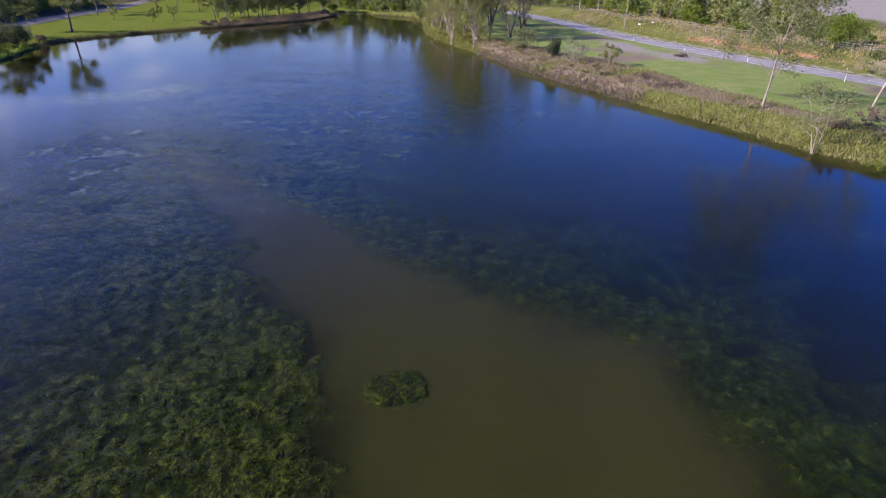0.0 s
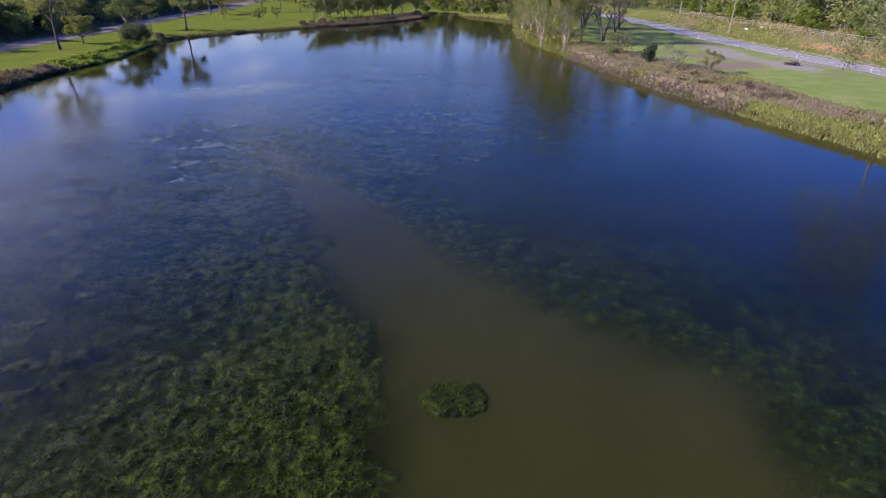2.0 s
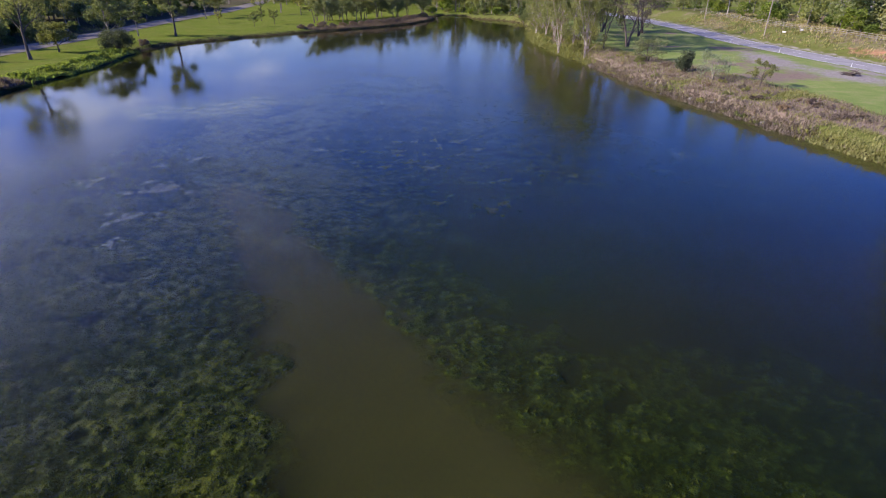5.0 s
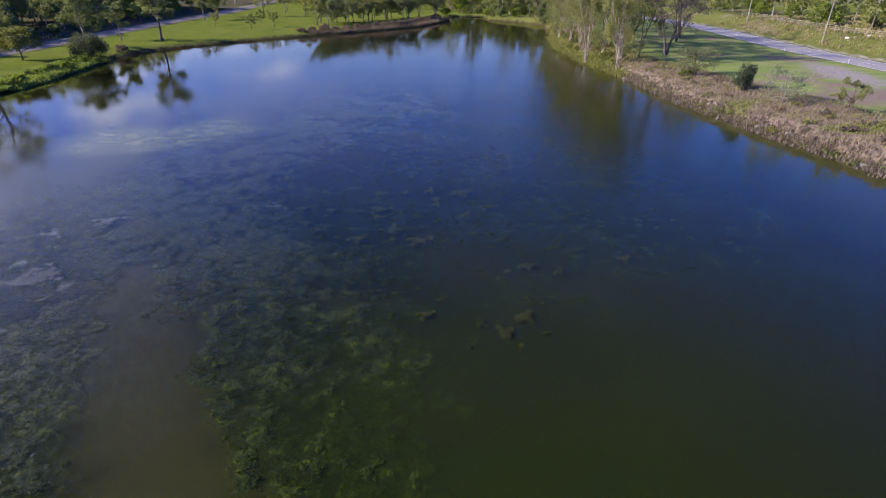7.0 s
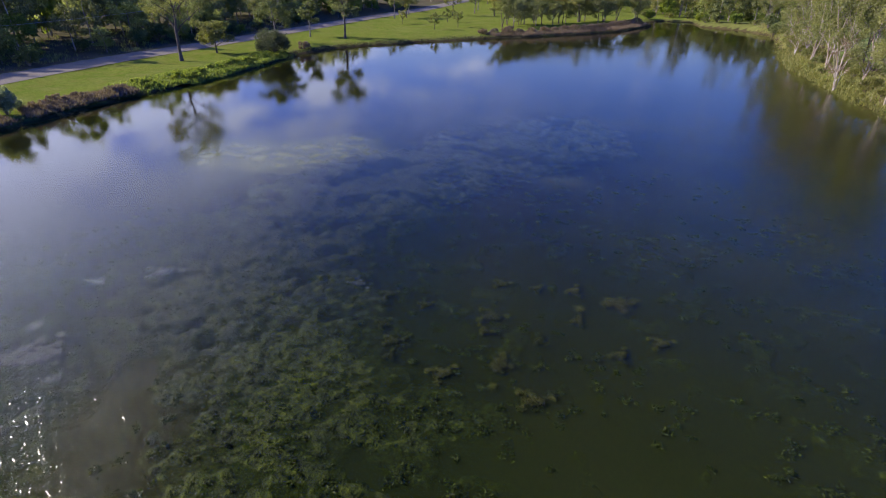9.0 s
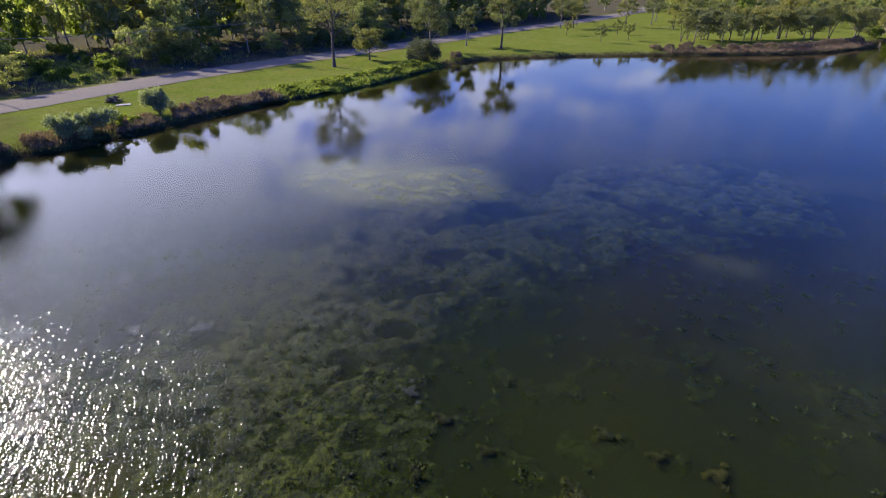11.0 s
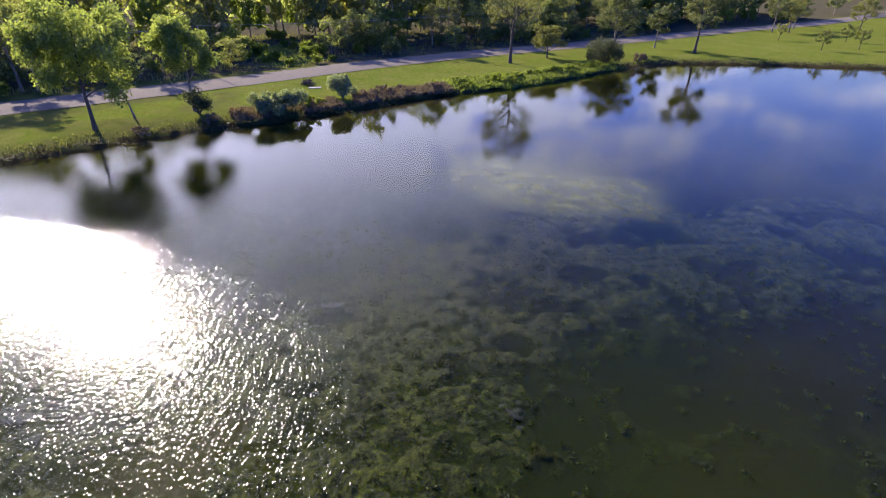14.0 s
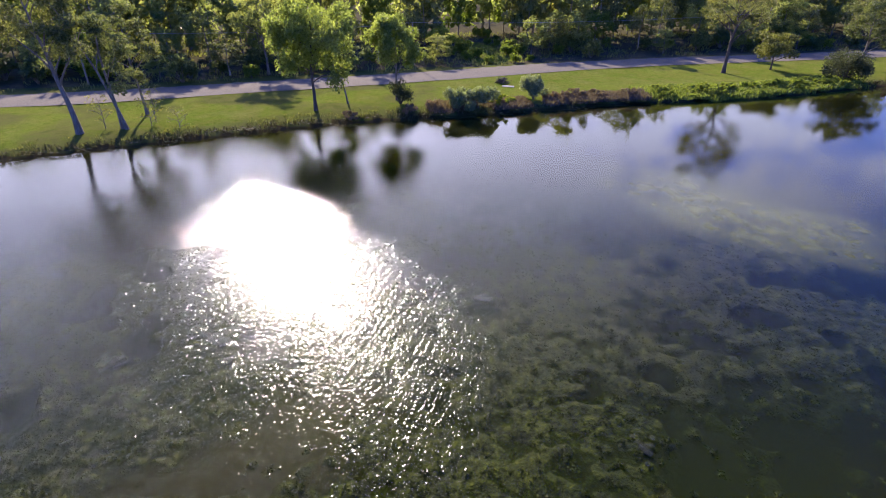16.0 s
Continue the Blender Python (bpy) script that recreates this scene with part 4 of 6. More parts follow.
def weed_bed(name, label, box, dens, top, wave, n, mat, rng, cell=0.2, leaves=9, leaf=0.11, leaf_mat=WEED):
    """A bed of weed hummocks under the water, and the leafy fronds on it."""
    x0, y0, x1, y1 = box
    X, Y = np.meshgrid(np.arange(x0, x1, cell), np.arange(y0, y1, cell), indexing="ij")
    P = np.stack([X.ravel(), Y.ravel()], 1)
    P = P + (rng.random(P.shape) - 0.5) * cell * 0.5
    D = dens(P)
    Z = np.full(len(P), -0.95)
    some = D > 0.02
    Z[some] = canopy_height(P[some], D[some], top, wave)
    a, b = X.shape
    i, j = np.meshgrid(np.arange(a - 1), np.arange(b - 1), indexing="ij")
    F = np.stack([i * b + j, (i + 1) * b + j, (i + 1) * b + j + 1, i * b + j + 1], -1).reshape(-1, 4)
    F = F[(D[F] > 0.04).all(1) & (Z[F] > -0.8).any(1)]
    used, G = np.unique(F, return_inverse=True)
    V = np.concatenate([P, Z[:, None]], 1)[used]
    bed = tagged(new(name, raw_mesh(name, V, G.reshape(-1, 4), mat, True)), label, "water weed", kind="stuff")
    Q = scatter(n, x0, y0, x1, y1, dens, rng)
    z = canopy_height(Q, dens(Q), top, wave)
    Q, z = Q[z > -0.42], z[z > -0.42]
    m = len(Q) * leaves
    C = np.repeat(np.concatenate([Q, z[:, None]], 1), leaves, 0)
    g = unit(rng.normal(size=(m, 3)) * np.array([1, 1, 0.5]) + np.array([0, 0, 0.45]))
    C = C + g * (rng.random((m, 1)) * np.array([0.16, 0.16, 0.06]))
    L = leaf * rng.uniform(0.6, 1.5, m)
    LV, LF = leaf_quads(C, unit(g + rng.normal(size=(m, 3)) * 0.4), L, L * rng.uniform(0.35, 0.6, m), rng)
    LV[:, 2] = np.minimum(LV[:, 2], -0.012)
    fronds = raw_part("fronds", LV, LF, leaf_mat, bed)
    tagged(fronds, kind="stuff")
    return bed


def west_top(P):
    c = bare_of_channel(P)
    o, s = away(P, WEST_OUT)
    return -0.025 - 0.08 * step(-o * s, -4, 4) - 0.16 * step(c, 1.4, -0.6) - 0.04 * step(rough(P, 6, 79), 0.55, 0.8)


def east_top(P):
    c = bare_of_channel(P)
    o, s = away(P, EAST_OUT)
    return -0.10 + 0.06 * step(P[:, 1], 30, 42) - 0.14 * step(c, 1.4, -0.6) - 0.13 * step(o * s, -7, 3) - 0.03 * step(c, 5, 10)


rw = np.random.default_rng(11)
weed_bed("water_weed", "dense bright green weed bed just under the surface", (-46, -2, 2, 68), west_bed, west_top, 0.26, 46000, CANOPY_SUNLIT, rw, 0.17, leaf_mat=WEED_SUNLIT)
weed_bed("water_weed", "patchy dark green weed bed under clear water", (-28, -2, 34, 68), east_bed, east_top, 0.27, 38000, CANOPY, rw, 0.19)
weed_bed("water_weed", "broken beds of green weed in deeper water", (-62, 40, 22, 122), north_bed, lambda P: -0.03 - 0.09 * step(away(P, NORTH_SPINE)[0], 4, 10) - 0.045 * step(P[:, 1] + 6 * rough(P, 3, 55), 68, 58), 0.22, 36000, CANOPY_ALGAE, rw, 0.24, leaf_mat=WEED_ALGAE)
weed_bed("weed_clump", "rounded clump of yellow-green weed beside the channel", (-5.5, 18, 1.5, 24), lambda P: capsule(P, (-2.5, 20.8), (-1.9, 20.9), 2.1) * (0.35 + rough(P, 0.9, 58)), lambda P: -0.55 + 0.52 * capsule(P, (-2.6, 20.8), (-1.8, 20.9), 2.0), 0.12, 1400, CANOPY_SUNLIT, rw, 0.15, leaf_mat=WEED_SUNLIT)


# small tufts of weed strewn through the deeper water
T = scatter(5200, -48, 55, 26, 112, lambda P: np.clip(0.7 * capsule(P, (-32, 65), (-10, 80), 26) + 0.9 * step(away(P, NORTH_SPINE)[0], 11, 5) * step(P[:, 1], 58, 66), 0, 1) * (0.12 + 0.88 * step(rough(P, 5, 69), 0.35, 0.65)), rw)
per = 30
spot = np.repeat(T, per, 0)
wide = np.repeat(rw.uniform(0.16, 0.5, len(T)), per)
deep = np.repeat(rw.uniform(-0.17, -0.04, len(T)), per)
C = np.concatenate([spot + rw.normal(size=spot.shape) * wide[:, None] * np.array([0.45, 0.35]), (deep - rw.random(len(spot)) * 0.12)[:, None]], 1)
L = rw.uniform(0.09, 0.22, len(C))
V, F = leaf_quads(C, unit(rw.normal(size=C.shape) * np.array([1, 1, 0.5])), L, L * 0.5, rw)
V[:, 2] = np.minimum(V[:, 2], -0.012)
tagged(new("water_weed", raw_mesh("water_weed", V, F, WEED)), "scattered tufts of green weed under the surface", "water weed", kind="stuff")


def surfacing_weed(seed, radius, mat, label, flat=False):
    """A ragged raft of weed that breaks the surface."""
    rng = np.random.default_rng(seed)
    n = int(1100 * radius)
    lumps = rng.normal(size=(13, 2)) * radius * np.array([0.55, 0.32])
    P = lumps[rng.integers(0, 13, n)] + rng.normal(size=(n, 2)) * radius * 0.1
    C = np.concatenate([P, rng.uniform(-0.14, -0.01, (n, 1))], 1)
    D = unit(rng.normal(size=(n, 3)) * np.array([1, 1, 0.3]) + np.array([0, 0, 0.1]))
    L = rng.uniform(0.07, 0.18, n)
    V, F = leaf_quads(C, D, L, L * 0.3, rng)
    V[:, 2] = np.minimum(V[:, 2], -0.004 if flat else -0.006)
    return tagged(new("floating_weed", raw_mesh("floating_weed", V, F, mat)), label, "water weed", "weed rafts on the pond", "stuff")


rafts = [surfacing_weed(s, r, m, l, f) for s, r, m, l, f in ((1, 1.5, WEED_TOP, "ragged brown-green raft of surfacing weed", False), (2, 0.9, WEED_TOP, "small clump of surfacing green weed", False),
                                                         (3, 1.8, WEED_PALE, "pale drift of floating algae and scum", True))]
for i, (x, y, kind, turn, size) in enumerate([(-10.4, 78.0, 0, 20, 1.0), (-14.2, 69.5, 0, 80, 0.7), (-12.0, 68, 1, 10, 1.1), (-9.2, 73.2, 1, 60, 0.8), (-16.6, 73.2, 1, 0, 1.1), (-16.2, 71.6, 1, 120, 0.6),
                                              (-16.6, 67.4, 1, 40, 1.0), (-7.6, 75.4, 1, 15, 0.9), (-13.2, 72.3, 1, 100, 0.6), (-13.2, 78.1, 1, 70, 0.8), (-20.2, 68.4, 1, 10, 0.7), (-35.9, 57.8, 2, 30, 1.3),
                                              (-23.0, 72.1, 1, 30, 0.7), (-43.4, 59.0, 2, 100, 0.7), (-34.5, 51.6, 2, 60, 0.9), (-15.3, 77.2, 1, 50, 0.6), (-17.5, 76.7, 1, 10, 0.7), (-12.0, 75.1, 1, 70, 0.6),
                                              (-20.4, 72.2, 1, 30, 0.6), (-19.5, 67.2, 1, 80, 0.5), (-21.4, 69.2, 1, 140, 0.5), (-25.3, 72.2, 2, 20, 0.35), (-37.5, 66.8, 2, 75, 0.5), (-39.8, 63.9, 2, 10, 0.4),
                                              (-3.8, 65.5, 0, 15, 0.6), (-1.6, 65.1, 1, 60, 0.6), (-9.4, 58.6, 1, 20, 0.7), (-4.5, 57.7, 0, 110, 0.55), (-3.6, 59.4, 0, 40, 0.6), (-6.0, 58.3, 1, 90, 0.5), (2.9, 67.9, 1, 30, 0.6),
                                              (-32.6, 46.8, 2, 130, 0.4), (-35.2, 58.7, 2, 15, 0.6),
                                              (-27.4, 23.1, 0, 15, 0.6), (-25.1, 19.7, 0, 40, 0.55), (-23.3, 20.6, 0, 120, 0.7), (-22.1, 18.8, 1, 80, 0.7), (-23.4, 17.7, 0, 20, 0.6), (-18.2, 16.8, 1, 60, 0.7), (-26.7, 26.4, 1, 10, 0.6),
                                              (-18.3, 20.5, 1, 30, 0.9), (-19.6, 16.1, 1, 150, 0.6), (-22.5, 21.0, 1, 95, 0.9), (-26.5, 21.5, 1, 70, 0.8), (-24.1, 20.0, 1, 5, 0.7)]):
    if i in (0, 2, 11):
        ob = rafts[kind]
        ob.matrix_basis = pose(x, y, 0.0, 0, 0, turn) @ Matrix.Diagonal((size, size, 1, 1))
    else:
        ob = copy_thing(rafts[kind], pose(x, y, 0.0, 0, 0, turn))
        ob.scale = (size, size, 1)

# ---- bank grass ----
rb = np.random.default_rng(23)


def bank_points(n, x0, y0, x1, y1, lo, hi, extra, rng):
    def density(P):
        d = shore_distance(P)
        return step(d, lo, lo + 0.5) * (1 - step(d, hi - 0.8, hi + 0.8)) * extra(P)
    P = scatter(n, x0, y0, x1, y1, density, rng)
    return P, lie(P)


on_slope = lambda P: 1 - step(shore_distance(P) - bank_width(P), -1.5, 1.5)
east_side = lambda P: (P[:, 0] + 0.12 * (P[:, 1] - 260) > -20) & (P[:, 1] < 275)
P, Z = bank_points(78000, -10, 40, 75, 270, -0.1, 14, lambda P: east_side(P) * pinkness(P) * on_slope(P), rb)
tufts(P, Z, 0.4, 6, 0.5, GRASS_PINK, "dry_grass", "tall dry pinkish grass on the sloping bank", "grass", rb, 0.7, 0.034)
P, Z = bank_points(90000, -10, 40, 75, 270, -0.1, 15, lambda P: east_side(P) * (1 - 0.72 * pinkness(P)) * on_slope(P), rb)
tufts(P, Z, 0.42, 6, 0.45, GRASS_BANK, "bank_grass", "uneven yellow-green grass on the sloping bank", "grass", rb, 0.7, 0.034)
P, Z = bank_points(9000, -10, 40, 75, 270, 5.5, 15, lambda P: east_side(P) * on_slope(P) * step(rough(P, 6, 43), 0.4, 0.6), rb)
tufts(P, Z, 0.5, 5, 0.25, GRASS_STRAW, "straw_grass", "pale straw-coloured grass along the top of the bank", "grass", rb)
u = rb.random(5500) ** 1.25 * 170
shore_e = np.array([(52, 50)] + SHORE[:16], float)
east_s = np.concatenate([[0], np.cumsum(np.hypot(*np.diff(shore_e, axis=0).T))])
P = np.stack([np.interp(u, east_s, shore_e[:, 0]), np.interp(u, east_s, shore_e[:, 1])], 1) + rb.normal(size=(5500, 2)) * np.array([0.7, 0.4]) + np.array([0.35, 0.1])
Z = np.maximum(lie(P), 0.0)
far = P[:, 1] > 142
near = P[:, 1] < 86
tufts(P[near], Z[near], 0.45, 6, 0.25, GRASS_BANK, "bank_grass", "coarse green grass hanging over the waterline", "grass", rb, 0.8, 0.05)
tufts(P[far], Z[far], 0.6, 5, 0.25, LEAF_GROVE, "bank_grass", "green grass hanging over the waterline under trees", "grass", rb, 0.8, 0.05)
P, Z = P[~far & ~near], Z[~far & ~near]
tufts(P, Z, 0.45, 6, 0.25, LEAF_DRY, "bank_grass", "coarse dry brown grass hanging over the waterline", "grass", rb, 0.8, 0.05)
P, Z = bank_points(30000, -10, 40, 75, 270, -0.5, 0.5, lambda P: east_side(P) * 1.0, rb)
tufts(P, Z, 0.35, 5, 0.2, GRASS_SEDGE, "sedge", "dark sedge hanging over the waterline", "sedge", rb)
west_side = lambda P: (P[:, 0] < -40)
P, Z = bank_points(60000, -108, 8, -40, 262, -0.4, 1.1, lambda P: west_side(P) * (1 - 0.8 * step(P[:, 1], 98, 104) * step(P[:, 1], 142, 136)), rb)
tufts(P, Z, 0.5, 5, 0.35, GRASS_SEDGE, "sedge", "dark overhanging sedge along the waterline", "sedge", rb)
lush = lambda P: west_side(P) * step(P[:, 1], 98, 106) * step(P[:, 1], 146, 134)
P, Z = bank_points(60000, -108, 92, -80, 150, -0.3, 6.0, lambda P: lush(P) * (0.3 + 0.7 * step(rough(P, 2.5, 44), 0.3, 0.6)), rb)
tufts(P, Z, 0.55, 5, 0.32, GRASS_LUSH, "reed_grass", "lush bright green reed grass at the waters edge", "grass", rb, 0.7, 0.09)
P, Z = bank_points(70000, -108, 8, -40, 262, 0.6, 3.2, lambda P: west_side(P) * 0.6 * step(rough(P, 3, 45), 0.35, 0.7), rb)
tufts(P, Z, 0.4, 6, 0.25, LEAF_GROVE, "bank_grass", "unmown green grass along the bank", "grass", rb)
P, Z = bank_points(30000, -95, 66, -82, 100, 0.2, 4.0, lambda P: step(rough(P, 4, 46), 0.3, 0.55), rb)
tufts(P, Z, 0.6, 6, 0.25, LEAF_DRY, "dry_grass", "brown dry reeds on the bank", "grass", rb)
P, Z = bank_points(30000, -92, 200, -42, 262, 0.2, 4.5, lambda P: west_side(P) * 0.8, rb)
tufts(P, Z, 0.8, 5, 0.25, LEAF_DRY, "dry_grass", "brown dry scrub grass along the point", "grass", rb)


def rough_ground(n, box, keep, h, mat, name, label, rng):
    P = scatter(n, *box, keep, rng)
    return tufts(P, lie(P), h, 5, 0.35, mat, name, label, "grass", rng, 0.6, 0.07)


verge = lambda P: step(np.multiply(*away(P, ROAD_LINE)), 5.5, 8) * (0.3 + 0.7 * step(rough(P, 5, 47), 0.35, 0.6))
rough_ground(12000, (40, 60, 125, 235), verge, 0.6, GRASS_STRAW, "straw_grass", "rough straw-coloured grass beside the road", rb)
rough_ground(5000, (40, 60, 125, 235), verge, 0.6, GRASS_PINK, "dry_grass", "rough dry pinkish grass beside the road", rb)
rough_ground(16000, (40, 60, 125, 235), lambda P: verge(P) * step(rough(P, 7, 48), 0.5, 0.7), 0.7, GRASS_BANK, "verge_grass", "rough green grass beside the road", rb)
scrub = lambda P: step(-np.multiply(*away(P, TRACK_LINE)), 4.0, 6.5) * (0.25 + 0.75 * step(rough(P, 6, 49), 0.4, 0.6))
rough_ground(8000, (-165, 0, -90, 190), scrub, 0.7, GRASS_BANK, "scrub_grass", "long green grass at the edge of the woods", rb)

# ---- trees on the near lawn ----
lawn_group = "trees on the lawn"


def tree_at(x, y, **kw):
    return stand(make_tree(**kw), x, y)


tree_at(-74, 24, seed=101, height=19, spread=5.0, trunk_r=0.34, fork=0.36, leaves=6500, leaf=0.36, leaf_mat=LEAF_GUM, bark=BARK_GREY, lean=(-0.05, -0.10), limbs=11, label="leaning gum tree with a thick grey trunk at the water")
tree_at(-76, 28, seed=102, height=17, spread=4.4, trunk_r=0.27, fork=0.34, leaves=6000, leaf=0.36, leaf_mat=LEAF_GUM, bark=BARK_GREY, lean=(-0.03, -0.04), limbs=10, stems=2, label="twin-stemmed gum tree with dark thin trunks")
tree_at(-83, 28, seed=103, height=13, spread=3.6, trunk_r=0.2, fork=0.36, leaves=4200, leaf=0.36, leaf_mat=LEAF_GUM, bark=BARK_GREY, limbs=8, label="slim gum tree with sparse leaves on the lawn")
tree_at(-84, 50, seed=104, height=14.2, spread=5.2, trunk_r=0.24, fork=0.34, fill=30, leaves=15000, leaf=0.42, leaf_mat=LEAF_BRIGHT, bark=BARK_DARK, lean=(-0.03, -0.07), limbs=13, clump=1.15, droop=0.9, flat=1.0, label="full bright green gum tree with drooping leaves")
tree_at(-88, 54, seed=105, height=7.5, spread=2.3, trunk_r=0.14, fork=0.55, leaves=1500, leaf_mat=LEAF_BRIGHT, bark=BARK_GREY, lean=(0.0, -0.22), limbs=6, label="small leaning bright green tree")
tree_at(-90, 61, seed=106, height=12.5, spread=3.7, trunk_r=0.18, fork=0.36, fill=26, leaves=10000, leaf=0.42, leaf_mat=LEAF_BRIGHT, bark=BARK_GREY, limbs=11, clump=1.1, droop=0.8, flat=1.0, label="tall oval bright green tree on the lawn")
stand(make_shrub(107, 4.2, 3.4, 1800, LEAF_BUSH, BARK_DARK, "shrub", "dark leggy shrub under a tree", 0.32), -87.6, 61.5)
tree_at(-110.2, 122.3, seed=108, height=20, spread=6.6, trunk_r=0.32, fork=0.33, fill=18, leaves=5200, leaf=0.36, leaf_mat=LEAF_GUM, bark=BARK_DARK, limbs=14, dome=0.3, label="wide airy gum tree with a dark forked trunk")
tree_at(-112.5, 133, seed=109, height=7.0, spread=3.6, fill=30, trunk_r=0.18, fork=0.3, leaves=4600, leaf_mat=LEAF_GROVE, bark=BARK_DARK, limbs=10, clump=1.2, label="small round-crowned tree beside the track")
stand(make_shrub(110, 5.8, 8.8, 7000, LEAF_BUSH, BARK_DARK, "large_shrub", "large dark green rounded bush at the shore", 0.34, lumps=26), -102.6, 140.5)
stand(make_shrub(111, 2.0, 5.0, 1400, LEAF_DRY, BARK_DARK, "shrub", "low brown bush at the shore", 0.3), -103.2, 150)
tree_at(-106.8, 170.6, seed=112, height=17, spread=5.2, trunk_r=0.3, fork=0.34, fill=20, leaves=6500, leaf_mat=LEAF_GUM, bark=BARK_DARK, limbs=12, label="gum tree with dark trunk on the far lawn")
tree_at(-118, 169, seed=113, height=11, spread=3.2, trunk_r=0.17, fork=0.3, fill=16, leaves=3600, leaf_mat=LEAF_GUM, bark=BARK_GREY, limbs=9, label="slim gum tree on the far lawn")

tree_at(-113.5, 152, seed=114, height=13.5, spread=5.0, trunk_r=0.26, fork=0.25, leaves=6500, fill=26, leaf_mat=LEAF_GUM, bark=BARK_GREY, limbs=12, label="broad grey-green gum tree behind a dark bush")

tree_at(-112.0, 37.6, seed=115, height=15.5, spread=4.6, trunk_r=0.24, fork=0.4, leaves=5200, fill=24, leaf_mat=LEAF_DARK, bark=BARK_GREY, limbs=10, label="tall leafy tree at the edge of the woods")

# silvery bushes on the bank
stand(make_shrub(120, 3.7, 9.0, 7000, LEAF_SILVER, BARK_GREY, "shrub", "spreading silver-leaved bush on the bank", 0.36, 0.6, 20), -86.0, 71.5)
stand(make_shrub(121, 3.9, 5.8, 4200, LEAF_SILVER, BARK_GREY, "shrub", "upright silver-leaved bush on the bank", 0.36, 0.7, 14), -90.0, 81.5)
stand(make_shrub(122, 1.6, 4.5, 1500, LEAF_LANTANA, BARK_GREY, "shrub", "low green bush on the bank", 0.28), -87.6, 76.5)
for i, (x, y, h, w) in enumerate([(-83.8, 63, 1.3, 4), (-85.2, 66.5, 1.5, 3.5), (-91.5, 88, 1.4, 4.5), (-91.8, 92, 1.3, 4.5), (-92.2, 97, 1.3, 4.5), (-81.0, 55, 1.0, 3.0), (-89.8, 85.2, 1.5, 3.5)]):
    stand(make_shrub(130 + i, h, w, 900, LEAF_DRY, BARK_DARK, "shrub", "low brown dry shrub on the bank", 0.26), x, y)
for i, (x, y) in enumerate([(-93.5, 104), (-94.2, 109), (-95, 114), (-95.8, 119), (-97.5, 124), (-98.5, 129), (-100, 134)]):
    stand(make_shrub(140 + i, 1.3, 4.2, 1300, LEAF_LANTANA, BARK_GREY, "shrub", "low bright green bush at the shore", 0.28), x, y)
lush_mound = make_shrub(148, 1.0, 3.0, 700, GRASS_LUSH, BARK_GREY, "reed_clump", "rounded clump of lush green reeds at the shore", 0.24, lumps=10)
stand(lush_mound, -93.2, 102)
lush_mound["group"] = "reed clumps at the shore"
for i in range(34):
    y = 102 + 36 * rb.random()
    x = np.interp(y, (95, 106, 118, 128, 137), (-90, -91, -92.5, -95, -98)) - 0.4 - 4.2 * rb.random()
    again(lush_mound, x, y, rb.random() * 360, rb.uniform(0.6, 1.25), "reed clumps at the shore")
# low dark growth along the waterline
mound = make_shrub(149, 0.8, 3.0, 420, LEAF_SEDGE, BARK_DARK, "shore_shrub", "low dark tangled growth along the waterline", 0.17, lumps=9)
shore_w = np.array([(-64, 11), (-66, 17), (-69, 24), (-71, 29), (-73, 34), (-75.5, 40), (-78, 47), (-80, 53), (-82, 61), (-83.5, 69), (-85.5, 78), (-87.5, 86), (-90, 95), (-91, 106), (-92.5, 118), (-95, 128), (-98, 137)])
shore_s = np.concatenate([[0], np.cumsum(np.hypot(*np.diff(shore_w, axis=0).T))])
stand(mound, -65.5, 12)
mound["group"] = "growth along the waterline"
for u in np.arange(1.5, shore_s[-1], 1.4):
    u = u + rb.normal() * 0.5
    x, y = np.interp(u, shore_s, shore_w[:, 0]) - 0.3 + rb.normal() * 0.35, np.interp(u, shore_s, shore_w[:, 1])
    if 101 < y < 138:
        continue
    c = again(mound, x, y, rb.random() * 360, rb.uniform(0.5, 1.0), "growth along the waterline", max(lie1(x, y), -0.05))
    c.scale = (c.scale[0] * 1.35, c.scale[0] * 1.35, c.scale[0] * rb.uniform(0.4, 0.7))
# bare twiggy saplings by the water
for i, (x, y, h) in enumerate([(-76, 26, 5), (-79.5, 30.5, 5.5), (-76.5, 34.5, 3), (-77, 31, 4)]):
    tree_at(x, y, seed=150 + i, height=h, spread=1.5, trunk_r=0.06, fork=0.2, leaves=160, leaf_mat=LEAF_OLIVE, bark=BARK_GREY, limbs=8, name="sapling", label="bare twiggy sapling at the waterline", leaf=0.22)


def brush_pile(seed, size, label):
    rng = np.random.default_rng(seed)
    ob = tagged(new("brush_pile"), label, "brush pile")
    for _ in range(60):
        h = Heap()
        a, r = rng.random() * 6.28, rng.random() * size * 0.4
        c = np.array([np.cos(a) * r, np.sin(a) * r, rng.random() * size * 0.28 * (1 - r / size)])
        d = unit(rng.normal(size=3) * np.array([1, 1, 0.3]))
        ln = size * rng.uniform(0.2, 0.5)
        u = np.linspace(-0.5, 0.5, 4)[:, None]
        p = c + d * ln * u
        p[:, 2] = np.abs(p[:, 2]) + 0.03
        h.tube(p + rng.normal(size=p.shape) * 0.03, 0.05 * (1 - np.abs(u[:, 0])) * rng.uniform(0.6, 1.6), 5)
        raw_part("branch", *h.done(), BARK_DARK, ob)
    return ob


